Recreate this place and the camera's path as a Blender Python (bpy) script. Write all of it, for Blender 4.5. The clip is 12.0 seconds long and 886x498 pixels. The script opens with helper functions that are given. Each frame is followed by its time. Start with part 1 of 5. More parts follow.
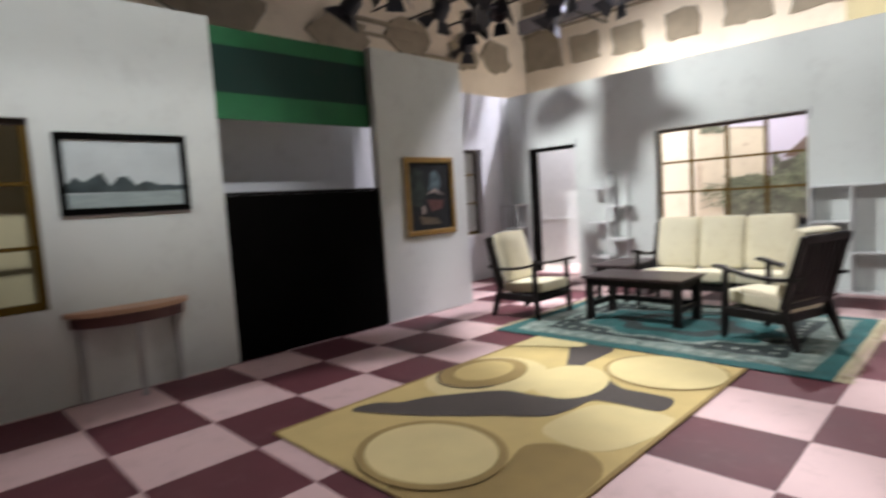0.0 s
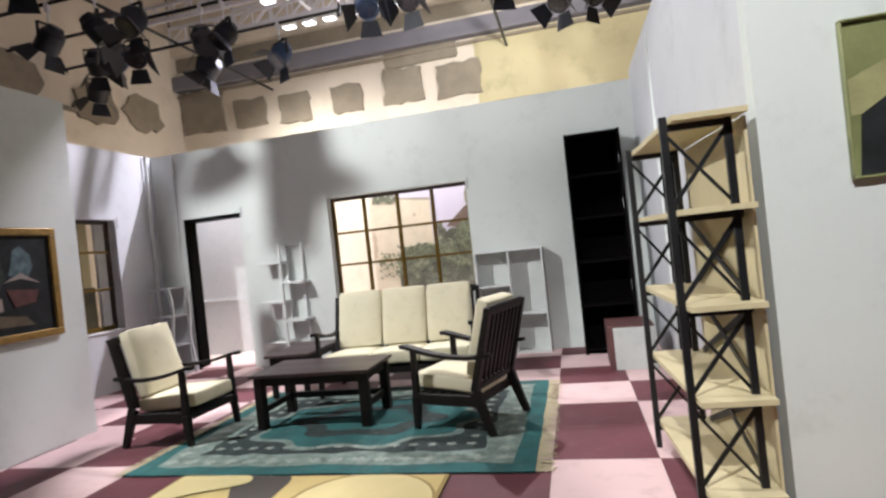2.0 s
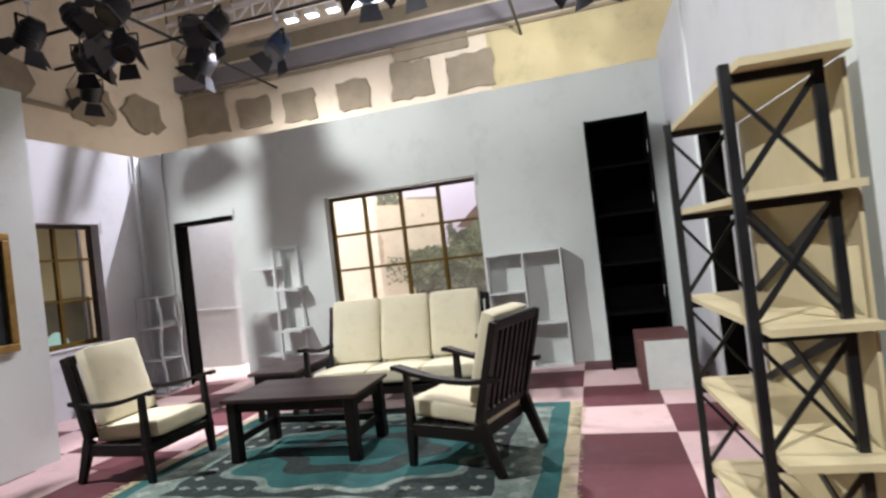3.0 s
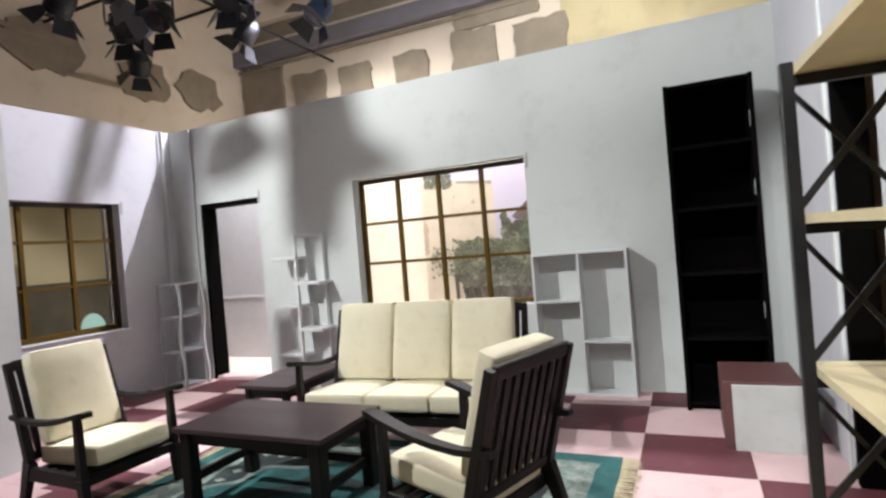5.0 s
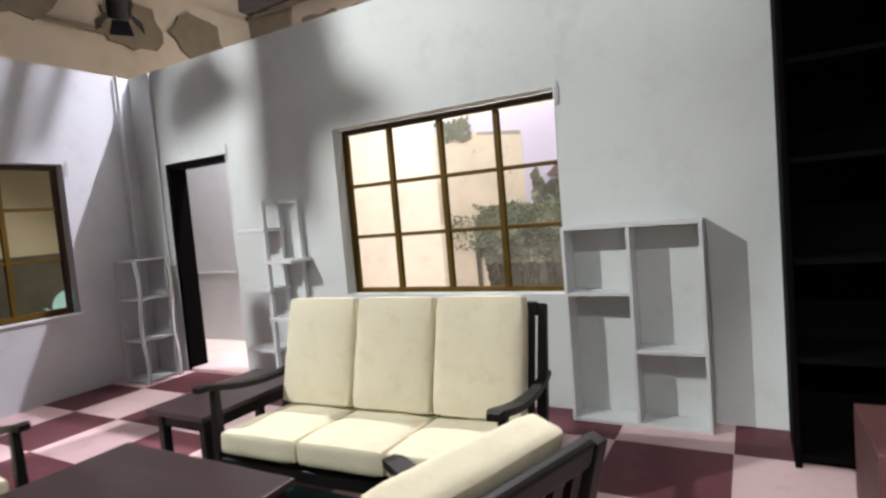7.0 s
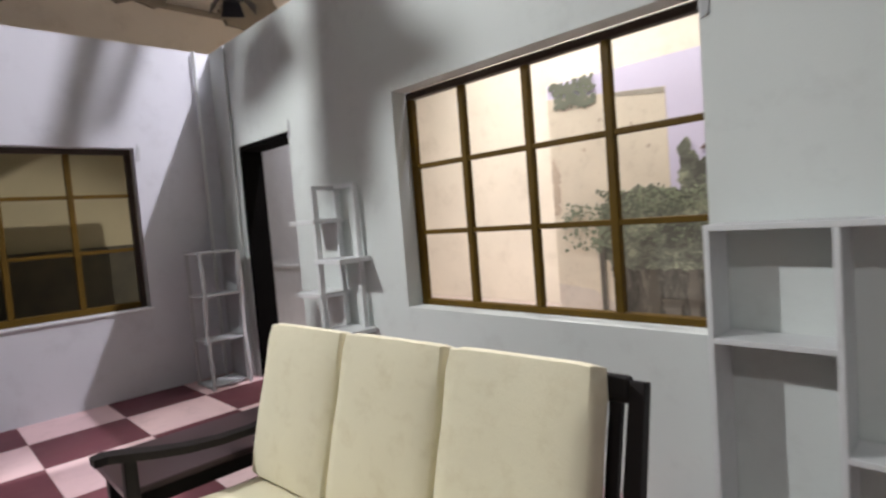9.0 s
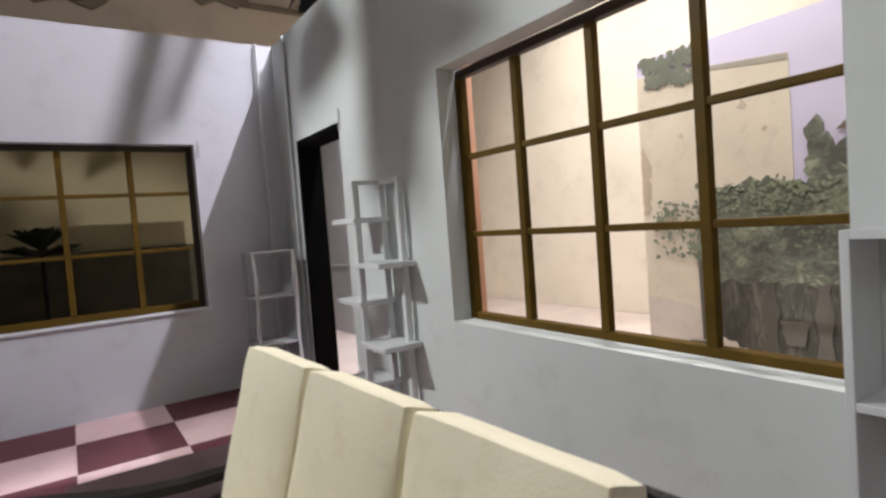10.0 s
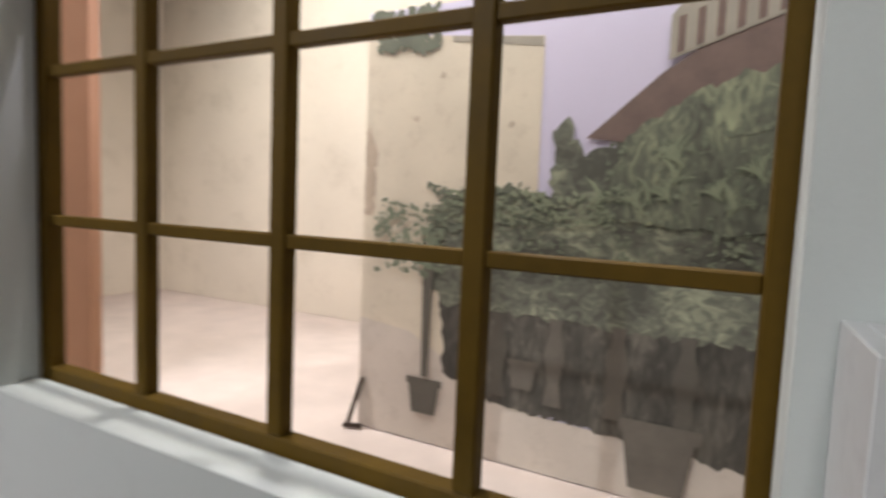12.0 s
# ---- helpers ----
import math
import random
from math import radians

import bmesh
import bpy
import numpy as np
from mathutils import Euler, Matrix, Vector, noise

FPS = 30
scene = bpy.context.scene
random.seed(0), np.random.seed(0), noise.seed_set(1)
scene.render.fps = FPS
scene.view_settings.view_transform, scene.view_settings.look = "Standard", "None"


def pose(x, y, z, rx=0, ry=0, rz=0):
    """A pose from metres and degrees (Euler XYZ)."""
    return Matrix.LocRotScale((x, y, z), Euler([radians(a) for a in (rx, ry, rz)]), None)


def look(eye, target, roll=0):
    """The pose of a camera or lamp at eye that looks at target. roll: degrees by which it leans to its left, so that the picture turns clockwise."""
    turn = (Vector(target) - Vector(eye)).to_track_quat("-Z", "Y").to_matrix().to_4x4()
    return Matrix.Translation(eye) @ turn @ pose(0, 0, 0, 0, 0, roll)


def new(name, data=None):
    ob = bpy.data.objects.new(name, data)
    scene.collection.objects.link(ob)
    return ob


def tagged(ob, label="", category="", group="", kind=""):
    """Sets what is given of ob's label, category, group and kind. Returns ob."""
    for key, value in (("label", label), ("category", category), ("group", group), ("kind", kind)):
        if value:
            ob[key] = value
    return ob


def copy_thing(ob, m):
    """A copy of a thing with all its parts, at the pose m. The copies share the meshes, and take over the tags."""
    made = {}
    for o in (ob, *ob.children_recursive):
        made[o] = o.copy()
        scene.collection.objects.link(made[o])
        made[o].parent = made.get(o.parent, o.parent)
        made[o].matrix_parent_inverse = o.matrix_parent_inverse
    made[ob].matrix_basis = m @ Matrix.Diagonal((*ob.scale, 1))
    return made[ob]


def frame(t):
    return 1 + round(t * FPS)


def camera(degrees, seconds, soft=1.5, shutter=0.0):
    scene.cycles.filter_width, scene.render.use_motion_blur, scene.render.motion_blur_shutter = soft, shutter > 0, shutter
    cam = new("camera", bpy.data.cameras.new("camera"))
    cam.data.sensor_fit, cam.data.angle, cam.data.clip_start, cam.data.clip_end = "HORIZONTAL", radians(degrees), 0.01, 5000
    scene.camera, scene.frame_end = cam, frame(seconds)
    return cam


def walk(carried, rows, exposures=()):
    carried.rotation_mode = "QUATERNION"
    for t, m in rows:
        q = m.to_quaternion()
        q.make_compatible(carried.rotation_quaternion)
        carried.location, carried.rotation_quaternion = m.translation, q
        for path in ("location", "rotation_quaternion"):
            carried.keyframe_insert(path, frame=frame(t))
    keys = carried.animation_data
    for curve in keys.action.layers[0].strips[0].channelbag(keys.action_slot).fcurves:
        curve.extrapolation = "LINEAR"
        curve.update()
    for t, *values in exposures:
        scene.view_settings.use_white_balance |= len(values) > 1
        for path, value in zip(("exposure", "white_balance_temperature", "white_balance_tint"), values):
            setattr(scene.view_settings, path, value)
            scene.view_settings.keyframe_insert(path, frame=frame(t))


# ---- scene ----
cam = camera(77.50, 12.0, soft=2.5, shutter=0.5)
PATH = [
    (0, (2.057, 2.362, 1.328), (0.638, 3.761, 1.158), -3.7),
    (0.5, (1.907, 2.586, 1.315), (0.875, 4.297, 1.239), -3.8),
    (1, (1.734, 2.843, 1.349), (1.047, 4.722, 1.333), -4.5),
    (1.5, (1.679, 3.157, 1.321), (1.123, 5.077, 1.368), -5.1),
    (2, (1.649, 3.413, 1.327), (1.192, 5.361, 1.326), -6.1),
    (2.5, (1.593, 3.746, 1.334), (1.159, 5.698, 1.381), -6.6),
    (3, (1.631, 4.079, 1.306), (1.106, 6.009, 1.325), -6.7),
    (5, (1.753, 5.158, 1.379), (0.945, 6.988, 1.367), -4.7),
    (5.5, (1.677, 5.431, 1.359), (0.836, 7.244, 1.270), -4.8),
    (6, (1.565, 5.791, 1.375), (0.707, 7.591, 1.224), -4.7),
    (6.5, (1.540, 6.170, 1.402), (0.618, 7.939, 1.255), -4.8),
    (8.5, (1.369, 7.541, 1.334), (0.134, 9.111, 1.238), -4.4),
    (9, (1.254, 7.833, 1.348), (-0.171, 9.232, 1.227), -4.6),
    (9.5, (1.169, 8.157, 1.329), (-0.409, 9.380, 1.212), -4.3),
    (10, (1.041, 8.403, 1.324), (-0.612, 9.524, 1.229), -4.3),
    (10.5, (0.882, 8.677, 1.337), (-0.767, 9.798, 1.176), -3.8),
    (11, (0.745, 8.950, 1.331), (-0.842, 10.159, 1.175), -2.6),
    (11.25, (0.694, 9.059, 1.353), (-0.786, 10.394, 1.190), -1.9),
    (11.5, (0.543, 9.180, 1.372), (-0.787, 10.664, 1.202), -1.0),
    (12, (0.372, 9.354, 1.344), (-0.551, 11.120, 1.181), 2.4),
]
walk(cam, [(t, look(eye, target, roll)) for t, eye, target, roll in PATH],
     exposures=[(0.0, -0.14), (2.0, -0.13), (3.0, -0.18), (5.0, -0.12), (6.5, -0.18), (8.5, -0.50), (10.0, -0.64), (11.0, -0.76), (12.0, -0.78)])

# ---- world and lamps ----
world = bpy.data.worlds.new("studio_air")
scene.world = world
world.use_nodes = True
world.node_tree.nodes["Background"].inputs[0].default_value = (0.60, 0.62, 0.70, 1)
world.node_tree.nodes["Background"].inputs[1].default_value = 0.02


def spot(name, eye, target, watts, degrees, colour, radius=0.12, blend=0.35):
    data = bpy.data.lights.new(name, "SPOT")
    data.energy, data.spot_size, data.spot_blend = watts, radians(degrees), blend
    data.color, data.shadow_soft_size = colour, radius
    ob = new(name, data)
    ob.matrix_world = look(eye, target)
    return ob


WARM, COOL, PLAIN = (1.0, 0.955, 0.91), (0.93, 0.89, 1.0), (0.97, 0.985, 0.995)
LAMPS = [
    ("key_beam", (-3.0, 6.2, 4.3), (1.4, 10.0, 1.3), 1080, 106, PLAIN, 0.05, 0.25),
    ("back_beam", (0.1, 11.1, 5.3), (-0.2, 7.3, 0.0), 1120, 52, (0.98, 0.94, 0.97), 0.06),
    ("bay_beam", (-0.6, 11.1, 5.3), (-3.9, 8.9, 0.9), 1400, 54, COOL, 0.022),
    ("floor_beam", (-0.6, 8.6, 5.5), (0.05, 4.0, 0.0), 1100, 37, (0.97, 0.94, 0.97), 0.08),
    ("front_beam", (1.2, 1.2, 5.9), (3.3, 6.1, 1.9), 2300, 40, PLAIN, 0.08),
    ("wash_beam", (1.8, 2.6, 5.8), (-2.75, 3.7, 2.75), 1150, 36, PLAIN, 0.10, 0.9),
    ("yard_beam", (-3.4, 11.2, 4.7), (-3.0, 14.3, 0.9), 1250, 124, WARM, 0.12, 0.9),
    ("far_beam", (1.3, 11.2, 4.7), (0.6, 14.3, 4.0), 470, 150, WARM),
    ("cloth_beam", (-0.9, 10.75, 4.4), (-0.2, 12.0, 1.0), 480, 80, WARM),
    ("fill_beam", (0.9, 4.6, 5.6), (0.75, 10.1, 1.0), 340, 56, PLAIN, 0.06, 0.7),
    ("side_beam", (-2.2, 8.9, 5.0), (2.47, 9.1, 1.2), 130, 30, COOL, 0.05, 0.6),
    ("door_beam", (-3.6, 10.5, 4.2), (-3.9, 11.3, 1.5), 400, 110, COOL, 0.25, 1.0),
]
for lamp in LAMPS:
    spot(*lamp)

# Weak area fill, added overhead to lift the whole set.
area = bpy.data.lights.new("overhead_fill", "AREA")
area.shape, area.size, area.size_y, area.energy, area.color = "RECTANGLE", 5.0, 4.0, 16, (0.94, 0.96, 1.0)
new("overhead_fill", area).matrix_world = look((0.3, 5.6, 7.35), (0.0, 6.4, 0.0))

# ---- materials ----


def mat(name, col, rough=0.6, metal=0.0, var=0.12, scale=3.0, bump=0.15, fine=60.0, dirt=None, dirt_amount=0.3, each=0.0, stretch=(1, 1, 1), wave=0.0, shine=0.5):
    """A painted, woven or wooden surface: colour that varies at two scales, fine relief, stains of another colour."""
    m = bpy.data.materials.new(name)
    m.use_nodes = True
    n, l = m.node_tree.nodes, m.node_tree.links
    b = n["Principled BSDF"]
    geo = n.new("ShaderNodeNewGeometry")
    mp = n.new("ShaderNodeMapping")
    mp.inputs["Scale"].default_value = stretch
    l.new(geo.outputs["Position"], mp.inputs[0])
    big, small = n.new("ShaderNodeTexNoise"), n.new("ShaderNodeTexNoise")
    big.inputs["Scale"].default_value, big.inputs["Detail"].default_value = scale, 5
    small.inputs["Scale"].default_value, small.inputs["Detail"].default_value = fine, 3
    l.new(mp.outputs[0], big.inputs["Vector"]), l.new(mp.outputs[0], small.inputs["Vector"])
    mix = n.new("ShaderNodeMix")
    mix.data_type = "RGBA"
    lo = [max(0, c * (1 - var)) for c in col]
    hi = [min(1, c * (1 + var)) for c in col]
    mix.inputs[6].default_value, mix.inputs[7].default_value = (*lo, 1), (*hi, 1)
    add = n.new("ShaderNodeMath")
    add.operation = "MULTIPLY_ADD"
    add.inputs[1].default_value = 0.35
    l.new(small.outputs[0], add.inputs[0])
    sc = n.new("ShaderNodeMath")
    sc.operation = "MULTIPLY_ADD"
    sc.inputs[1].default_value, sc.inputs[2].default_value = 1.6, -0.45
    l.new(big.outputs[0], sc.inputs[0]), l.new(sc.outputs[0], add.inputs[2])
    l.new(add.outputs[0], mix.inputs[0])
    out = mix.outputs[2]
    if dirt:
        spots = n.new("ShaderNodeTexNoise")
        spots.inputs["Scale"].default_value, spots.inputs["Detail"].default_value = scale * 2.7, 8
        spots.inputs["Roughness"].default_value = 0.7
        l.new(geo.outputs["Position"], spots.inputs["Vector"])
        ramp = n.new("ShaderNodeMapRange")
        ramp.inputs[1].default_value, ramp.inputs[2].default_value, ramp.inputs[4].default_value = 0.52, 0.75, dirt_amount
        l.new(spots.outputs[0], ramp.inputs[0])
        stain = n.new("ShaderNodeMix")
        stain.data_type = "RGBA"
        stain.inputs[7].default_value = (*dirt, 1)
        l.new(ramp.outputs[0], stain.inputs[0]), l.new(out, stain.inputs[6])
        out = stain.outputs[2]
    if each:
        info, hsv, mr = n.new("ShaderNodeObjectInfo"), n.new("ShaderNodeHueSaturation"), n.new("ShaderNodeMapRange")
        mr.inputs[3].default_value, mr.inputs[4].default_value = 1 - each, 1 + each
        l.new(info.outputs["Random"], mr.inputs[0]), l.new(mr.outputs[0], hsv.inputs["Value"]), l.new(out, hsv.inputs["Color"])
        out = hsv.outputs[0]
    l.new(out, b.inputs["Base Color"])
    b.inputs["Metallic"].default_value = metal
    b.inputs["Specular IOR Level"].default_value = shine
    rr = n.new("ShaderNodeMapRange")
    rr.inputs[3].default_value, rr.inputs[4].default_value = max(0.03, rough - 0.12), min(1, rough + 0.12)
    l.new(big.outputs[0], rr.inputs[0]), l.new(rr.outputs[0], b.inputs["Roughness"])
    if bump:
        bp = n.new("ShaderNodeBump")
        bp.inputs["Strength"].default_value, bp.inputs["Distance"].default_value = bump, 0.004
        l.new(small.outputs[0], bp.inputs["Height"]), l.new(bp.outputs[0], b.inputs["Normal"])
        if wave:
            slow = n.new("ShaderNodeBump")
            slow.inputs["Strength"].default_value, slow.inputs["Distance"].default_value = wave, 0.03
            l.new(big.outputs[0], slow.inputs["Height"]), l.new(slow.outputs[0], bp.inputs["Normal"])
    return m


M_WALL = mat("wall_paint", (0.62, 0.65, 0.63), 0.75, var=0.05, scale=1.3, fine=90, dirt=(0.44, 0.45, 0.44), dirt_amount=0.42, wave=0.12)
M_WALL_COOL = mat("wall_paint_grey", (0.56, 0.57, 0.60), 0.75, var=0.05, scale=1.3, fine=90, dirt=(0.38, 0.38, 0.40), dirt_amount=0.42, wave=0.12)
M_STUDIO = mat("studio_plaster", (0.69, 0.62, 0.52), 0.85, var=0.10, scale=0.9, fine=35, dirt=(0.42, 0.36, 0.28), dirt_amount=0.4)
# Felt colour, also given to strips and smears that stand for shade.
M_FELT_SHADE = mat("felt_and_shade", (0.25, 0.215, 0.165), 0.95, var=0.2, scale=4, fine=45, bump=0.5)
M_BEAM = mat("beam_paint", (0.17, 0.165, 0.19), 0.8, var=0.2, scale=2)
M_CEIL = mat("ceiling_pale", (0.66, 0.65, 0.72), 0.9, var=0.2, scale=1.5)
M_PINK = mat("tile_pink", (0.66, 0.47, 0.47), 0.52, shine=0.3, var=0.07, scale=2.2, fine=70, bump=0.06, dirt=(0.40, 0.27, 0.27), dirt_amount=0.5, each=0.05)
M_MAROON = mat("tile_maroon", (0.125, 0.042, 0.052), 0.55, shine=0.2, var=0.22, scale=2.6, fine=70, bump=0.06, dirt=(0.22, 0.12, 0.12), dirt_amount=0.30, each=0.10)
M_SCREED = mat("floor_screed", (0.60, 0.51, 0.46), 0.7)
M_DARK = mat("stained_wood", (0.008, 0.0055, 0.0055), 0.52, var=0.5, scale=5, fine=40, bump=0.10, stretch=(1, 1, 0.25), shine=0.28)
M_TABLE = mat("table_top_wood", (0.040, 0.022, 0.024), 0.36, var=0.3, scale=4, fine=45, bump=0.06, stretch=(0.2, 1.5, 1))
M_EBONY = mat("bookcase_ebony", (0.0022, 0.0016, 0.0016), 0.80, shine=0.04, var=0.4, scale=3, stretch=(1, 1, 0.3))
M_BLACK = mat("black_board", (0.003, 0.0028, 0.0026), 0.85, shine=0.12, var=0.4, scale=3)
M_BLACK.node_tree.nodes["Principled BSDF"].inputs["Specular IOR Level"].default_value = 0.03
M_CUSHION = mat("cream_cushion", (0.74, 0.685, 0.51), 0.9, var=0.05, scale=4, fine=260, bump=0.35, dirt=(0.56, 0.48, 0.30), dirt_amount=0.45, wave=0.35)
M_WHITE = mat("white_laminate", (0.66, 0.67, 0.67), 0.5, var=0.05, scale=5, bump=0.05, dirt=(0.45, 0.45, 0.45))
M_GREY = mat("grey_laminate", (0.40, 0.41, 0.42), 0.55, var=0.08, scale=5, bump=0.05)
M_OCHRE = mat("window_ochre", (0.098, 0.055, 0.004), 0.6, shine=0.2, var=0.25, scale=6, fine=50, bump=0.15)
M_BROWN = mat("window_brown", (0.035, 0.020, 0.012), 0.55, var=0.3, scale=6)
M_OLIVE = mat("dim_olive", (0.060, 0.052, 0.026), 0.9, var=0.5, scale=3)
M_BOXTOP = mat("box_brown", (0.095, 0.038, 0.036), 0.6, var=0.2, scale=6)
M_CREAM = mat("shelf_board", (0.58, 0.50, 0.31), 0.5, var=0.12, scale=5, fine=30, bump=0.05, dirt=(0.48, 0.38, 0.20))
M_STEEL = mat("black_steel", (0.012, 0.012, 0.014), 0.42, 0.3, var=0.4, scale=8)
M_LAMP = mat("lamp_enamel", (0.014, 0.015, 0.022), 0.45, 0.2, var=0.4, scale=9)
M_BLUE = mat("lamp_blue", (0.045, 0.075, 0.15), 0.5, 0.1, var=0.3, scale=9)
M_ALU = mat("aluminium", (0.74, 0.74, 0.80), 0.45, 0.35, var=0.12, scale=8)
M_GOLD = mat("gilt_frame", (0.26, 0.155, 0.04), 0.42, 0.45, var=0.4, scale=14, fine=120, bump=0.4)
M_GREEN = mat("green_cloth", (0.020, 0.130, 0.050), 0.85, var=0.15, scale=5, fine=200)
M_GREEN_DARK = mat("dark_green_cloth", (0.005, 0.030, 0.023), 0.85, var=0.2, scale=5, fine=200)
M_TAN = mat("console_wood", (0.50, 0.30, 0.19), 0.5, var=0.2, scale=6, stretch=(1, 0.2, 1))
M_TEAL = mat("rug_teal", (0.020, 0.105, 0.105), 0.95, var=0.45, scale=5, fine=120, bump=0.6, dirt=(0.12, 0.17, 0.16), dirt_amount=0.55)
M_TEAL_DARK = mat("rug_dark", (0.020, 0.030, 0.030), 0.95, var=0.5, scale=9, fine=120, bump=0.6, dirt=(0.10, 0.16, 0.15), dirt_amount=0.6)
M_TEAL_PALE = mat("rug_pale", (0.19, 0.24, 0.215), 0.95, var=0.55, scale=11, fine=120, bump=0.6, dirt=(0.025, 0.075, 0.075), dirt_amount=0.95)
M_TEAL_BLOOM = mat("rug_bloom", (0.30, 0.34, 0.30), 0.95, var=0.3, scale=14, fine=120, bump=0.6, dirt=(0.06, 0.14, 0.13), dirt_amount=0.7)
M_FRINGE = mat("rug_fringe", (0.48, 0.42, 0.27), 0.95, var=0.2, scale=20)
M_RUGY = mat("rug_yellow", (0.56, 0.43, 0.18), 0.95, var=0.10, scale=4, fine=160, bump=0.6)
M_RUGY2 = mat("rug_pale_yellow", (0.66, 0.55, 0.28), 0.95, var=0.08, scale=4, fine=160, bump=0.6)
M_RUGT = mat("rug_tan", (0.32, 0.225, 0.085), 0.95, var=0.15, scale=4, fine=160, bump=0.6)
M_RUGC = mat("rug_charcoal", (0.075, 0.062, 0.055), 0.95, var=0.15, scale=4, fine=160, bump=0.6)
M_RUGR = mat("rug_red", (0.17, 0.022, 0.022), 0.95, var=0.3, scale=12, fine=160, bump=0.6)
M_RUGO = mat("rug_rust", (0.33, 0.18, 0.08), 0.95, var=0.4, scale=14, fine=160, bump=0.6)
M_DOOROCHRE = mat("ochre_board", (0.30, 0.17, 0.05), 0.6, var=0.2, scale=4)
M_PEACH = mat("peach_flat", (0.66, 0.36, 0.22), 0.8, var=0.1, scale=2)
M_CLOTHSKY = mat("print_sky", (0.58, 0.54, 0.68), 0.7, var=0.05, scale=1.2)
M_PRINTWALL = mat("print_wall", (0.62, 0.55, 0.44), 0.75, var=0.10, scale=3, dirt=(0.40, 0.33, 0.25), dirt_amount=0.5)
M_PRINTROOF = mat("print_roof", (0.16, 0.11, 0.095), 0.75, var=0.25, scale=8)
M_LEAF = mat("print_leaf", (0.135, 0.145, 0.108), 0.75, var=0.35, scale=5, bump=0)
M_LEAF2 = mat("print_leaf_light", (0.225, 0.255, 0.170), 0.75, var=0.35, scale=5, bump=0)
M_LEAFD = mat("leaf_dark", (0.018, 0.026, 0.014), 0.7, var=0.5, scale=11, bump=0)


def print_foliage(name, dark, mid, light, size, squeeze):
    """A soft printed pattern of leaves in three tones."""
    m = mat(name, mid, 0.75, bump=0)
    n, l = m.node_tree.nodes, m.node_tree.links
    geo, mp, cloud, blot, both, ramp = (n.new(k) for k in ("ShaderNodeNewGeometry", "ShaderNodeMapping", "ShaderNodeTexNoise", "ShaderNodeTexNoise", "ShaderNodeMix", "ShaderNodeValToRGB"))
    mp.inputs["Scale"].default_value = squeeze
    l.new(geo.outputs["Position"], mp.inputs[0])
    for node, scale, detail, warp in ((cloud, size, 6, 1.2), (blot, size * 0.22, 2, 0.3)):
        node.inputs["Scale"].default_value, node.inputs["Detail"].default_value, node.inputs["Distortion"].default_value = scale, detail, warp
        l.new(mp.outputs[0], node.inputs["Vector"])
    both.inputs[0].default_value = 0.5
    l.new(cloud.outputs[0], both.inputs[2]), l.new(blot.outputs[0], both.inputs[3]), l.new(both.outputs[0], ramp.inputs[0])
    e = ramp.color_ramp.elements
    e[0].position, e[0].color = 0.40, (*dark, 1)
    e[1].position, e[1].color = 0.66, (*light, 1)
    e.new(0.52).color = (*mid, 1)
    l.new(ramp.outputs[0], n["Principled BSDF"].inputs["Base Color"])
    return m


M_PRINTHEDGE = print_foliage("print_hedge", (0.080, 0.080, 0.064), (0.145, 0.15, 0.115), (0.34, 0.36, 0.25), 15, (1, 1, 1.3))
M_PRINTPALM = print_foliage("print_palm", (0.072, 0.076, 0.058), (0.135, 0.145, 0.105), (0.32, 0.35, 0.22), 13, (1.6, 1, 0.8))
M_PRINTBED = print_foliage("print_bed", (0.045, 0.041, 0.034), (0.078, 0.072, 0.060), (0.165, 0.148, 0.122), 12, (2.2, 1, 0.7))
M_PRINTGROUND = mat("print_paving", (0.55, 0.49, 0.43), 0.75, var=0.12, scale=3, dirt=(0.36, 0.31, 0.26), dirt_amount=0.5)
M_LEAFM = mat("print_leaf_mid", (0.165, 0.187, 0.130), 0.75, var=0.4, scale=4, bump=0)
M_TERRA = mat("print_pot", (0.125, 0.11, 0.092), 0.8, var=0.25, scale=8)
M_DIM = mat("print_dim", (0.10, 0.09, 0.074), 0.8, var=0.2, scale=7)
M_PALE = mat("print_pale", (0.33, 0.30, 0.25), 0.8, var=0.15, scale=6)
M_NIGHT = mat("olive_cloth", (0.34, 0.29, 0.15), 0.8, var=0.15, scale=1.2)
M_YELLOW = mat("straw_cloth", (0.55, 0.50, 0.32), 0.8, var=0.1, scale=1.2)


def glass():
    m = bpy.data.materials.new("window_glass")
    m.use_nodes = True
    b = m.node_tree.nodes["Principled BSDF"]
    b.inputs["Base Color"].default_value = (1, 1, 1, 1)
    b.inputs["Roughness"].default_value = 0.02
    b.inputs["IOR"].default_value = 1.45
    b.inputs["Transmission Weight"].default_value = 1.0
    return m


M_GLASS = glass()


def glow(name, colour, strength):
    m = bpy.data.materials.new(name)
    m.use_nodes = True
    b = m.node_tree.nodes["Principled BSDF"]
    b.inputs["Base Color"].default_value = (*colour, 1)
    b.inputs["Emission Color"].default_value = (*colour, 1)
    b.inputs["Emission Strength"].default_value = strength
    return m


M_GLOW = glow("lit_lens", (0.90, 0.90, 1.0), 9.0)

# ---- mesh helpers ----


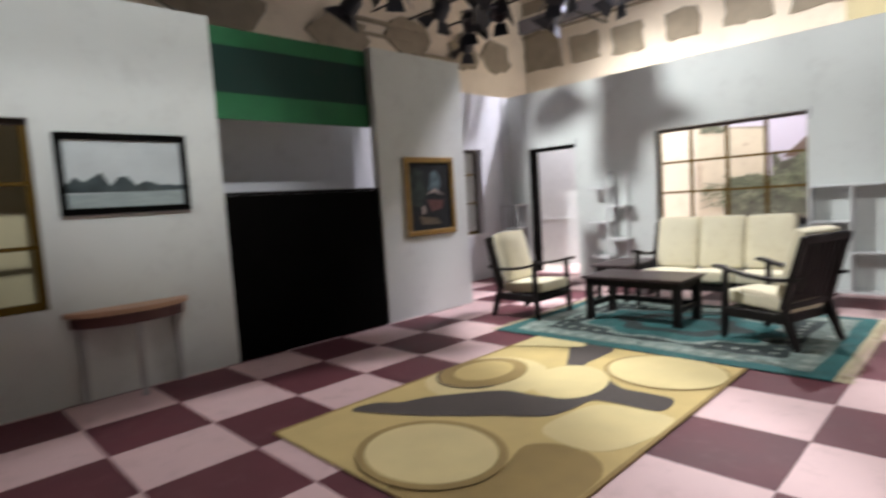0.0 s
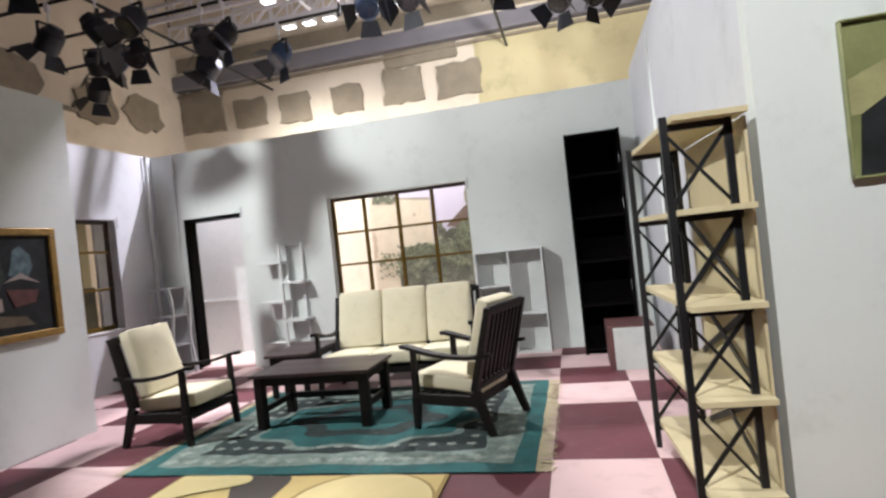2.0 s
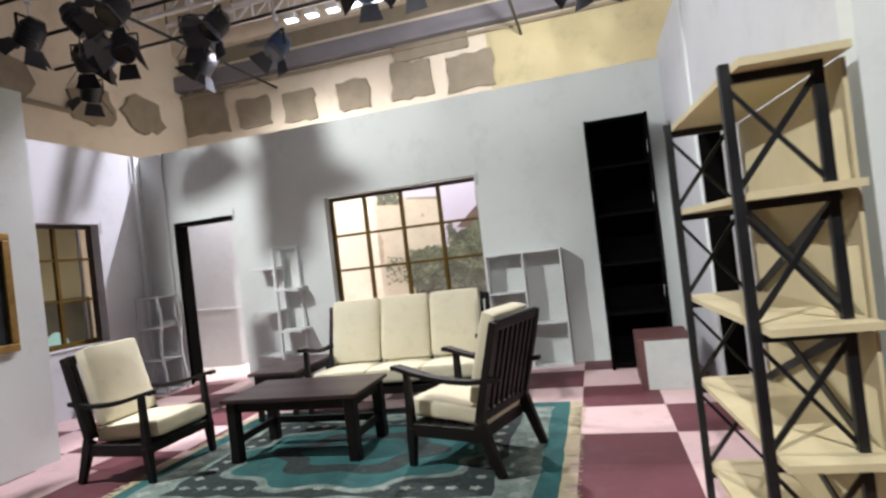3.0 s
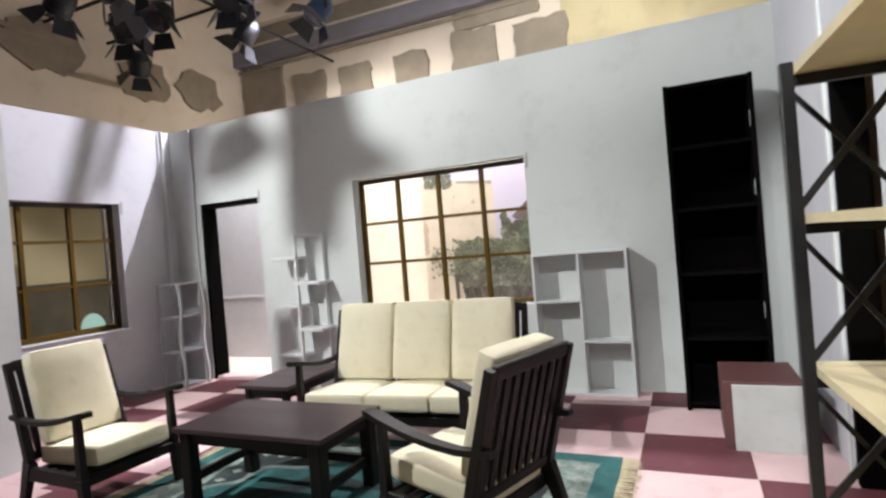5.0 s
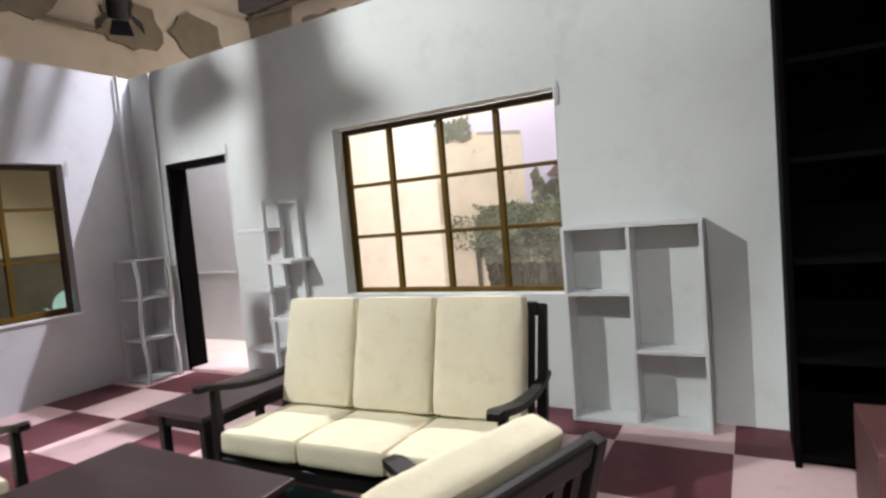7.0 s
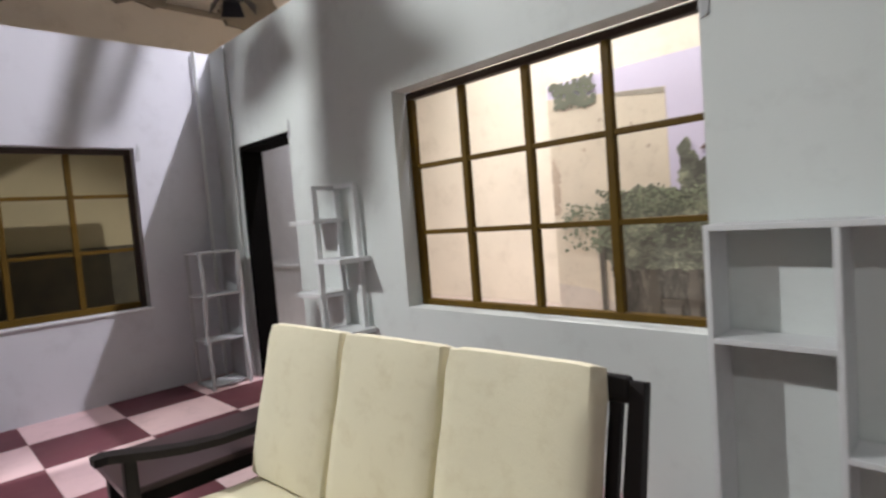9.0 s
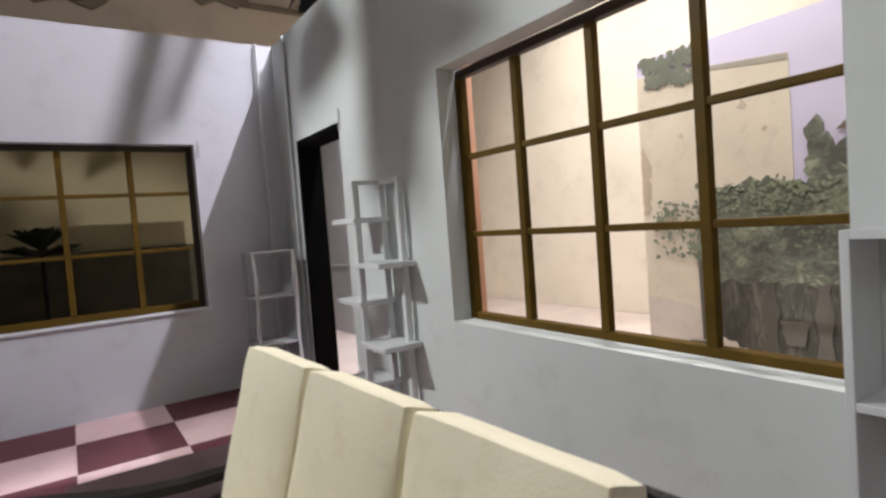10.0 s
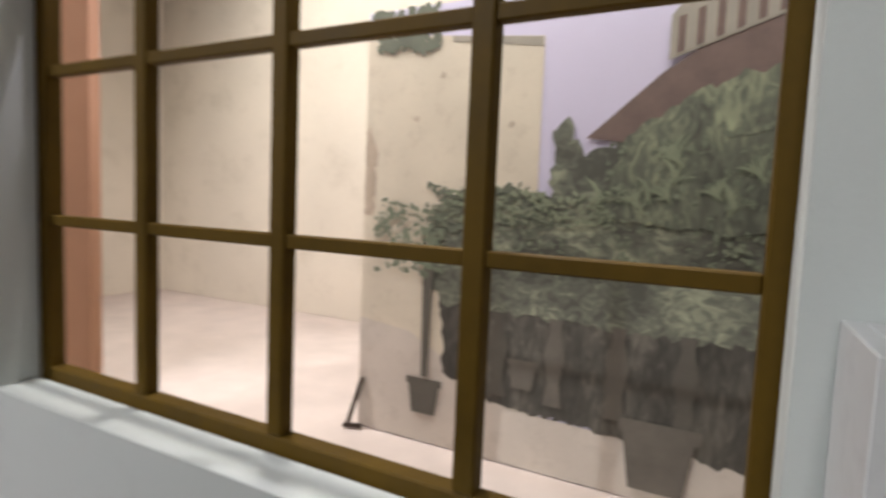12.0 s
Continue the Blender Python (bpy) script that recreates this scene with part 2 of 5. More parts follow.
def box(bm, a, b, bevel=0.0, seg=1):
    """A box from corner a to corner b in bm."""
    vs = [bm.verts.new((x, y, z)) for x in (a[0], b[0]) for y in (a[1], b[1]) for z in (a[2], b[2])]
    fs = [bm.faces.new([vs[i] for i in q]) for q in ((0, 1, 3, 2), (4, 6, 7, 5), (0, 4, 5, 1), (2, 3, 7, 6), (0, 2, 6, 4), (1, 5, 7, 3))]
    if bevel:
        es = list({e for f in fs for e in f.edges})
        bmesh.ops.bevel(bm, geom=es, offset=bevel, segments=seg, profile=0.5, affect="EDGES", clamp_overlap=True)
    return vs


def bar(bm, p, q, w, d=None, w2=None, bevel=0.0):
    """A straight square bar from p to q, w wide and d deep, tapering to w2."""
    p, q, d = Vector(p), Vector(q), d or w
    k = (w2 or w) / w
    way = (q - p).normalized()
    side = way.cross(Vector((0, 1, 0)) if abs(way.y) < 0.9 else Vector((1, 0, 0))).normalized()
    up = side.cross(way)
    vs = []
    for c, s in ((p, 1), (q, k)):
        for i, j in ((-1, -1), (1, -1), (1, 1), (-1, 1)):
            vs.append(bm.verts.new(c + side * (i * w * s / 2) + up * (j * d * s / 2)))
    fs = [bm.faces.new([vs[i] for i in f]) for f in ((3, 2, 1, 0), (4, 5, 6, 7), (0, 1, 5, 4), (1, 2, 6, 5), (2, 3, 7, 6), (3, 0, 4, 7))]
    if bevel:
        bmesh.ops.bevel(bm, geom=list({e for f in fs for e in f.edges}), offset=bevel, segments=2, profile=0.5, affect="EDGES")


def rod(bm, p, q, r, r2=None, n=10):
    p, q = Vector(p), Vector(q)
    way = q - p
    m = Matrix.Translation((p + q) / 2) @ way.to_track_quat("Z", "Y").to_matrix().to_4x4()
    bmesh.ops.create_cone(bm, cap_ends=True, segments=n, radius1=r, radius2=r if r2 is None else r2, depth=way.length, matrix=m)


def sweep(bm, pts, w, h):
    """A flat bar of width w (sideways, along x) and height h through points in the y-z plane, given as (x, y, z)."""
    rings = []
    for i, c in enumerate(pts):
        a, b = Vector(pts[max(i - 1, 0)]), Vector(pts[min(i + 1, len(pts) - 1)])
        t = (b - a).normalized()
        up = Vector((1, 0, 0)).cross(t).normalized()
        if up.z < 0:
            up = -up
        ww = w[i] if isinstance(w, (list, tuple)) else w
        rings.append([bm.verts.new(Vector(c) + Vector((sx * ww / 2, 0, 0)) + up * (sz * h / 2)) for sx, sz in ((-1, -1), (1, -1), (1, 1), (-1, 1))])
    for r, s in zip(rings, rings[1:]):
        for k in range(4):
            bm.faces.new([r[k], r[(k + 1) % 4], s[(k + 1) % 4], s[k]])
    bm.faces.new(rings[0][::-1]), bm.faces.new(rings[-1])


def sheet(bm, pts, y0, thick):
    """A flat board of outline pts (x, z) whose face stands at y0 and whose back is thick behind it."""
    f = [bm.verts.new((x, y0, z)) for x, z in pts]
    g = [bm.verts.new((x, y0 + thick, z)) for x, z in pts]
    bm.faces.new(f), bm.faces.new(g[::-1])
    for i in range(len(pts)):
        j = (i + 1) % len(pts)
        bm.faces.new([f[j], f[i], g[i], g[j]])


def flat(bm, pts, z0, thick):
    """A flat piece of outline pts (x, y) with its top at z0."""
    f = [bm.verts.new((x, y, z0)) for x, y in pts]
    g = [bm.verts.new((x, y, z0 - thick)) for x, y in pts]
    bm.faces.new(f), bm.faces.new(g[::-1])
    for i in range(len(pts)):
        j = (i + 1) % len(pts)
        bm.faces.new([f[j], f[i], g[i], g[j]])


def done(bm, name, material, smooth=False):
    bmesh.ops.recalc_face_normals(bm, faces=bm.faces)
    me = bpy.data.meshes.new(name)
    bm.to_mesh(me)
    bm.free()
    me.materials.append(material)
    if smooth:
        me.shade_smooth()
        me.set_sharp_from_angle(angle=radians(40))
    return me


def part(name, bm, material, parent, label="", smooth=False):
    ob = new(name, done(bm, name, material, smooth))
    ob.parent = parent
    if label:
        ob["label"] = label
    return ob


def piece(name, parent, material, make, label="", smooth=False):
    """A part whose mesh the function make fills."""
    bm = bmesh.new()
    make(bm)
    return part(name, bm, material, parent, label, smooth)


def structure(name, material, make, label, category="wall"):
    bm = bmesh.new()
    make(bm)
    return tagged(new(name, done(bm, name, material)), label, category, kind="structure")


def thing(name, label, category, group="", at=None):
    ob = new(name)
    ob.empty_display_size = 0.1
    if at is not None:
        ob.matrix_world = at
    return tagged(ob, label, category, group)


def boxes(*pairs, bevel=0.0):
    def make(bm):
        for a, b in pairs:
            box(bm, a, b, bevel)
    return make


def cushion(w, d, h, soft=0.03):
    """A foam cushion with rounded edges and slightly swollen faces, about its middle."""
    bm = bmesh.new()
    bmesh.ops.create_cube(bm, size=1)
    bmesh.ops.subdivide_edges(bm, edges=bm.edges, cuts=7, use_grid_fill=True)
    for v in bm.verts:
        x, y, z = (2 * c for c in v.co)
        p = Vector((x * w / 2, y * d / 2, z * h / 2))
        core = Vector((max(-w / 2 + soft, min(w / 2 - soft, p.x)), max(-d / 2 + soft, min(d / 2 - soft, p.y)), max(-h / 2 + soft, min(h / 2 - soft, p.z))))
        off = p - core
        if off.length > 1e-6:
            p = core + off.normalized() * soft
        swell = (1 - x * x) * (1 - y * y)
        p.z += 0.012 * swell * (1 if z > 0.99 else -1 if z < -0.99 else 0)
        p += Vector(noise.noise_vector(p * 7.0)) * 0.004
        v.co = p
    return bm

# ---- the set: walls ----
BACK, TOP = 10.10, 3.04


def wall_back(bm):
    t = BACK + 0.12
    box(bm, (-4.01, BACK, 0), (-3.58, t, TOP))
    box(bm, (-3.58, BACK, 2.11), (-2.69, t, TOP))
    box(bm, (-2.69, BACK, 0), (-1.405, t, TOP))
    box(bm, (-1.405, BACK, 0), (0.445, t, 0.785))
    box(bm, (-1.405, BACK, 2.14), (0.445, t, TOP))
    box(bm, (0.445, BACK, 0), (2.55, t, TOP))


structure("wall_back", M_WALL, wall_back, "pale grey-green painted set wall with a door and a window")
structure("wall_left", M_WALL_COOL, boxes(((-4.11, 3.2, 0), (-4.01, 7.44, TOP)), ((-4.11, 7.44, 0), (-4.01, 9.36, 0.75)), ((-4.11, 7.44, 2.14), (-4.01, 9.36, TOP)),
                                          ((-4.11, 9.36, 0), (-4.01, 10.19, TOP))), "lavender-grey painted set wall with a window")
structure("wall_front_left", M_WALL, boxes(((-2.855, -1.5, 0), (-2.755, 1.23, TOP)), ((-2.855, 1.23, 0), (-2.755, 3.10, 0.73)), ((-2.855, 1.23, 2.10), (-2.755, 3.10, TOP)),
                                           ((-2.855, 3.10, 0), (-2.755, 4.45, TOP))), "pale grey painted set wall hung with a landscape picture")
structure("wall_pier", M_WALL, boxes(((-2.855, 6.20, 0), (-2.755, 7.59, TOP))), "pale grey painted set wall with a gilt-framed picture")
structure("wall_right", M_WALL_COOL, boxes(((2.47, 6.15, 0), (2.57, 7.86, TOP + 0.1)), ((2.47, 8.53, 0), (2.57, BACK, TOP + 0.1)), ((2.47, 7.86, 2.08), (2.57, 8.53, TOP + 0.1))), "pale lavender-grey set wall beside the bookcase")
structure("wall_right_front", M_WALL, boxes(((2.47, 6.05, 0), (3.00, 6.15, TOP + 0.4)), ((3.004, 6.05, 0), (5.5, 6.15, TOP + 0.4))), "pale painted set wall facing the room, with a panel joint")

# battens on the wall joints in the corner
for x, y in ((-3.985, 9.93), (-3.70, 10.075)):
    structure("trim", M_WALL, boxes(((x, y, 0), (x + 0.05, y + 0.014, TOP - 0.01))), "pale painted batten over a wall joint", "batten")
structure("trim_right", M_WALL, boxes(((2.455, 8.62, 0), (2.469, 8.66, TOP))), "pale painted batten over a wall joint", "batten")

# ---- the studio shell ----
structure("studio_wall_back", M_STUDIO, boxes(((-6.8, 14.3, 0), (8.0, 14.5, 7.6))), "beige plastered studio wall")
structure("studio_wall_left", M_STUDIO, boxes(((-6.8, -4.0, 0), (-6.6, 14.3, 7.6))), "beige plastered studio wall")
structure("studio_wall_right", M_STUDIO, boxes(((8.0, -4.0, 0), (8.2, 14.5, 7.6))), "beige plastered studio wall")
structure("studio_wall_front", M_STUDIO, boxes(((-6.8, -4.2, 0), (8.2, -4.0, 7.6))), "beige plastered studio wall")
structure("studio_beam", M_BEAM, boxes(((-6.6, 14.06, 5.42), (8.0, 14.29, 5.74)), bevel=0.01), "blue-grey painted beam along the studio wall", "beam")
structure("ceiling", M_CEIL, boxes(((-6.8, -4.2, 7.6), (8.2, 14.5, 7.8))), "pale studio ceiling above the lighting grid", "ceiling")
structure("studio_ledge", M_STUDIO, boxes(((-6.6, 14.18, 5.72), (8.0, 14.3, 5.84)), ((-6.6, 14.10, 6.20), (8.0, 14.3, 6.75))), "plastered ledge and beam along the studio wall", "ledge")
# Dark strip: the recess's shade put into the colour.
structure("studio_recess", M_FELT_SHADE, boxes(((-6.6, 14.27, 5.845), (8.0, 14.3, 6.195))), "grey-brown strip giving the recess between two ledges its shade", "strip")

M_OCHREWALL = mat("ochre_plaster", (0.50, 0.445, 0.27), 0.85, var=0.22, scale=0.7, fine=35, dirt=(0.33, 0.29, 0.18), dirt_amount=0.8)
structure("studio_plaster_patch", M_OCHREWALL, boxes(((0.15, 14.283, 3.2), (8.0, 14.299, 5.41))), "yellowish plaster on the far studio wall", "plaster patch")
# Thin brown strip painted in as the shade below the beam.
structure("studio_shade_strip", M_FELT_SHADE, boxes(((-6.6, 14.20, 5.30), (8.0, 14.262, 5.36)), bevel=0.01), "brown strip of painted shade under the studio beam", "conduit")


def pad(x0, z0, w, h, seed):
    rnd = random.Random(seed)
    pts = []
    n = 5
    for (ax, az), (bx, bz) in (((0, 0), (1, 0)), ((1, 0), (1, 1)), ((1, 1), (0, 1)), ((0, 1), (0, 0))):
        for i in range(n):
            k = i / n
            pts.append((x0 + w * (ax + (bx - ax) * k) + rnd.uniform(-0.05, 0.05) * min(w, 0.8), z0 + h * (az + (bz - az) * k) + rnd.uniform(-0.05, 0.05) * min(h, 0.8)))
    bm = bmesh.new()
    sheet(bm, pts, 14.24, 0.06)
    tagged(new("ragged_panel", done(bm, "ragged_panel", M_FELT_SHADE)), "grey-brown ragged felt panel on a studio wall, also used as shade patch", "acoustic panel", "acoustic panels on the studio wall")


for i, (x, z, w, h) in enumerate(((-5.25, 4.42, 0.75, 0.60), (-4.15, 4.36, 0.70, 0.62), (-2.95, 4.38, 0.68, 0.58), (-1.78, 4.38, 0.80, 0.70), (-0.66, 4.34, 0.90, 0.66),
                                  (-6.55, 4.45, 1.05, 0.95), (-1.70, 5.1, 1.5, 0.45))):
    pad(x, z, w, h, i)
# Ragged sheets on the left wall, standing in for dark smears of lamp shadow.
for i, (y, z, w, h) in enumerate(((8.6, 4.1, 1.4, 0.8), (10.3, 4.35, 1.3, 0.8), (11.9, 4.2, 1.0, 0.9), (13.1, 4.3, 1.1, 0.8), (6.2, 4.2, 1.9, 0.9), (4.0, 4.2, 1.6, 0.9))):
    rnd = random.Random(40 + i)
    bm = bmesh.new()
    pts = [(math.cos(a) * (w / 2 + rnd.uniform(-0.15, 0.08)), math.sin(a) * (h / 2 + rnd.uniform(-0.12, 0.06))) for a in [k * math.tau / 16 for k in range(16)]]
    sheet(bm, pts, 0, 0.06)
    ob = tagged(new("ragged_panel", done(bm, "ragged_panel", M_FELT_SHADE)), "grey-brown ragged felt panel on a studio wall, also used as shade patch", "acoustic panel", "acoustic panels on the studio wall")
    ob.matrix_world = pose(-6.54, y, z + h / 2, 0, 0, 90)

for y0, y1, z0, z1 in ((8.3, 10.7, 4.86, 4.94), (10.5, 11.7, 4.40, 4.47), (8.8, 10.4, 4.62, 4.67)):
    structure("studio_batten", M_FELT_SHADE, boxes(((-6.60, y0, z0), (-6.53, y1, z1)), bevel=0.006), "brown batten fixed along the studio wall", "batten")

# ---- windows of the set ----


def window(name, label, w, h, cols, rows, at, frame_mat, bar_mat, side_mat, levels=(), wide=0.0):
    """A set window about its lower left corner, in the local x-z plane, looking along +y."""
    win = tagged(new(name), label, "window", kind="structure")
    win.matrix_world = at
    fw, d = 0.045, 0.05
    pitch = (w - wide) / cols
    piece("head", win, frame_mat, boxes(((0, 0, h - fw), (w, d, h)), bevel=0.004), "dark head member")
    for x in (0, w - fw):
        piece("stile", win, side_mat, boxes(((x, 0, 0), (x + fw, d, h - fw)), bevel=0.004))
    piece("bottom_rail", win, bar_mat, boxes(((fw, 0.002, 0), (w - fw, d, fw * 1.3)), bevel=0.004))
    for i in range(1, cols):
        x = pitch * i
        piece("mullion", win, bar_mat, boxes(((x - 0.022, 0.004, fw * 1.3), (x + 0.022, d - 0.004, h - fw)), bevel=0.004))
    for j in range(1, rows):
        z = levels[j - 1] if levels else h * j / rows
        for i in range(cols):
            x0, x1 = max(fw, pitch * i + 0.022), w - fw if i == cols - 1 else pitch * (i + 1) - 0.022
            piece("glazing_bar", win, bar_mat, boxes(((x0, 0.010, z - 0.015), (x1, d - 0.010, z + 0.015)), bevel=0.003))
    return win


window("window_1", "ochre-painted timber set window of twelve lights", 1.875, 1.378, 4, 3, pose(-1.415, 10.226, 0.762), M_BROWN, M_OCHRE, M_OCHRE, (0.488, 0.908), 0.025)
window("window_2", "brown timber set window of twelve lights over a white sill", 1.92, 1.39, 4, 3, pose(-4.115, 7.44, 0.75, 0, 0, 90), M_BROWN, M_OCHRE, M_BROWN, (0.52, 0.99))
window("window_3", "pale ochre timber set window beside the landscape picture", 1.87, 1.37, 4, 3, pose(-2.80, 1.23, 0.73, 0, 0, 90), M_BROWN, M_OCHRE, M_OCHRE)
# reveals and sills
structure("window_sill", M_WHITE, boxes(((-4.10, 7.42, 0.735), (-3.985, 9.38, 0.754)), bevel=0.004), "white sill board under the brown window", "window sill")
structure("window_reveal", M_WALL_COOL, boxes(((-1.455, 10.222, 0.70), (-1.417, 10.28, 2.19)), ((0.462, 10.222, 0.70), (0.50, 10.28, 2.19))), "grey painted window reveal", "window reveal")


def ticks(x, z, at):
    """A scrap of pale cloth stuck at a window corner."""
    bm = bmesh.new()
    pts = [(x, z), (x + 0.03, z + 0.01), (x + 0.035, z + 0.12), (x + 0.02, z + 0.16), (x + 0.008, z + 0.10)]
    sheet(bm, pts, -0.02, 0.006)
    ob = tagged(new("cloth_scrap", done(bm, "cloth_scrap", M_GREY)), "small grey scrap of cloth at a window corner", "cloth scrap")
    ob.matrix_world = at


ticks(0.452, 2.02, pose(0, BACK + 0.012, 0))
ticks(-2.685, 2.04, pose(0, BACK + 0.012, 0))
ticks(9.37, 2.02, pose(-4.023, 0, 0, 0, 0, 90))

# ---- the door ----
door = tagged(new("door_1"), "open set doorway with a black frame", "doorway", kind="structure")
door.matrix_world = pose(-3.58, BACK, 0)
piece("door_frame", door, M_BLACK, boxes(((0.0, 0.004, 0), (0.05, 0.20, 2.06)), ((0.0, 0.004, 2.06), (0.89, 0.20, 2.106)), bevel=0.004), "black jamb and head")
structure("door_backing", M_WHITE, boxes(((-6.3, 11.30, 0.0), (-3.38, 11.34, 2.9)), ((-6.3, 11.285, 0.86), (-3.38, 11.30, 0.885))), "white board wall with a dado strip behind the doorway", "backing wall")
structure("door_step", M_PINK, boxes(((-3.53, 10.10, 0.0), (-2.72, 11.28, 0.03))), "pale threshold platform behind the doorway", "threshold")

side_door = tagged(new("door_2"), "narrow black-framed doorway with an ochre board behind it", "doorway", kind="structure")
side_door.matrix_world = pose(2.47, 7.86, 0)
for a, b in (((-0.012, 0.61, 0), (0.13, 0.668, 2.035)), ((-0.012, 0.002, 2.035), (0.13, 0.668, 2.078))):
    piece("door_frame", side_door, M_BLACK, boxes((a, b), bevel=0.004), "black jamb and head")
structure("ochre_board", M_DOOROCHRE, boxes(((2.72, 7.0, 0.0), (2.76, 9.6, 2.6))), "ochre painted board behind the narrow doorway", "set flat")

# ---- outside the windows ----
structure("backdrop_olive", M_NIGHT, boxes(((-6.4, 5.6, 0.9), (-6.36, 11.2, 3.2))), "dim olive cloth hung outside the brown window", "backdrop cloth")
structure("backdrop_dark_base", M_OLIVE, boxes(((-6.40, 5.6, 0.0), (-6.30, 11.2, 1.30))), "dark low plinth outside the brown window", "plinth")
structure("backdrop_straw", M_YELLOW, boxes(((-3.6, 0.6, 0.0), (-3.56, 4.0, 2.6))), "straw-yellow cloth outside the small window", "backdrop cloth")
structure("peach_return", M_PEACH, boxes(((-2.0, 10.56, 0.0), (-1.74, 10.60, 2.6))), "peach painted narrow flat outside the window", "set flat")

# ---- printed yard backdrop behind the window ----
BY = 12.0
cloth = thing("printed_backdrop", "printed photographic backdrop of a yard with plants and roofs", "backdrop")
piece("board", cloth, M_CLOTHSKY, lambda bm: box(bm, (-1.54, BY, 0.0), (1.6, BY + 0.03, 2.40)), "lavender printed sky")
piece("printed_house", cloth, M_PRINTWALL, lambda bm: sheet(bm, [(-1.538, 0.15), (-0.49, 0.15), (-0.50, 2.175), (-1.538, 2.28)], BY - 0.004, 0.003), "weathered beige wall")


def ragged(pts, size, seed):
    """An outline broken into uneven leafy bumps."""
    rnd, out = random.Random(seed), []
    for (x0, z0), (x1, z1) in zip(pts, pts[1:] + pts[:1]):
        k = max(1, int(math.hypot(x1 - x0, z1 - z0) / size))
        for i in range(k):
            t = i / k
            out.append((max(-1.537, min(1.588, x0 + (x1 - x0) * t + rnd.uniform(-0.5, 0.5) * size)), z0 + (z1 - z0) * t + rnd.uniform(-0.6, 0.6) * size))
    return out


piece("printed_bed", cloth, M_PRINTBED, lambda bm: sheet(bm, ragged([(-0.98, 0.42), (-0.7, 0.32), (1.58, 0.16), (1.58, 0.95), (-1.02, 0.95)], 0.03, 1), BY - 0.007, 0.002), "dim flower bed")
piece("printed_hedge", cloth, M_PRINTHEDGE, lambda bm: sheet(bm, ragged([(-1.08, 0.92), (-1.0, 0.80), (0.2, 0.78), (1.58, 0.80), (1.58, 1.7), (-0.05, 1.68), (-0.27, 1.60), (-0.36, 1.78), (-0.42, 1.74), (-0.43, 1.40), (-0.75, 1.46), (-0.98, 1.38), (-1.06, 1.34), (-1.12, 1.15)], 0.032, 2), BY - 0.009, 0.0015), "soft printed hedge")
piece("printed_roof", cloth, M_PRINTROOF, lambda bm: sheet(bm, [(-0.27, 1.68), (0.05, 1.96), (0.35, 2.16), (0.9, 2.36), (1.59, 2.38), (1.59, 1.6), (0.2, 1.62)], BY - 0.011, 0.002), "brown gabled roof")
piece("printed_gable", cloth, M_PALE, lambda bm: sheet(bm, [(0.07, 2.01), (0.60, 2.20), (0.60, 2.39), (0.22, 2.39), (0.07, 2.20)], BY - 0.014, 0.002), "pale gable front")
for i in range(6):
    piece("printed_gable_bar", cloth, M_PRINTROOF, lambda bm: sheet(bm, [(0.10 + i * 0.075, 2.035 + i * 0.027), (0.13 + i * 0.075, 2.046 + i * 0.027), (0.13 + i * 0.075, 2.20 + i * 0.027), (0.10 + i * 0.075, 2.19 + i * 0.027)], BY - 0.0165, 0.002))
piece("printed_ground", cloth, M_PRINTGROUND, lambda bm: sheet(bm, [(-1.538, 0.004), (1.59, 0.004), (1.59, 0.22), (-0.6, 0.30), (-1.2, 0.62), (-1.538, 0.66)], BY - 0.0055, 0.001), "pale paving")


def leaves(x0, x1, z0, z1, count, size, depth, seed, edge=0.35):
    def make(bm):
        rnd = random.Random(seed)
        for _ in range(count):
            u, v = rnd.random(), rnd.random()
            x = x0 + (x1 - x0) * u
            top = z0 + (z1 - z0) * (1 - edge * (0.5 + 0.5 * noise.noise(Vector((x * 4, seed, 0)))) * 1.0)
            z = z0 + (top - z0) * v
            a, s = rnd.uniform(0, math.tau), size * rnd.uniform(0.4, 1.4)
            y = BY - depth - rnd.uniform(0, 0.0012)
            thin = rnd.uniform(0.3, 0.85)
            ring = []
            for k in range(7):
                b, q = k * math.tau / 7, s * rnd.uniform(0.7, 1.2)
                p, w = q * math.cos(b), q * thin * math.sin(b)
                ring.append(bm.verts.new((x + p * math.cos(a) - w * math.sin(a), y, z + p * math.sin(a) + w * math.cos(a))))
            bm.faces.new(ring)
    return make


def foliage(name, label, material, *args, **more):
    ob = piece(name, cloth, material, leaves(*args, **more), label)
    ob["kind"] = "stuff"


piece("printed_palm", cloth, M_PRINTPALM, lambda bm: sheet(bm, ragged([(-0.22, 1.30), (1.58, 1.20), (1.58, 2.02), (0.95, 2.06), (0.50, 1.98), (0.15, 1.86), (-0.10, 1.66)], 0.04, 6), BY - 0.0145, 0.0015), "soft printed palm")
foliage("printed_leaf_edge", "dark shrub leaves", M_LEAF, -1.12, -0.45, 1.18, 1.48, 240, 0.018, 0.0115, 3)
foliage("printed_shrub", "sunlit shrub leaves", M_LEAF2, -1.0, -0.1, 1.26, 1.46, 300, 0.013, 0.0165, 5)
foliage("printed_shrub_base", "shaded shrub leaves", M_LEAFM, -1.14, 0.5, 1.02, 1.40, 400, 0.012, 0.0160, 8)
foliage("printed_palm_tips", "sunlit palm fronds", M_LEAFM, -0.2, 1.5, 1.36, 1.84, 220, 0.015, 0.0165, 11, edge=0.5)
foliage("printed_treetop", "dark treetop against the wall", M_LEAF, -1.47, -1.08, 2.17, 2.39, 130, 0.035, 0.0115, 14, edge=0.1)
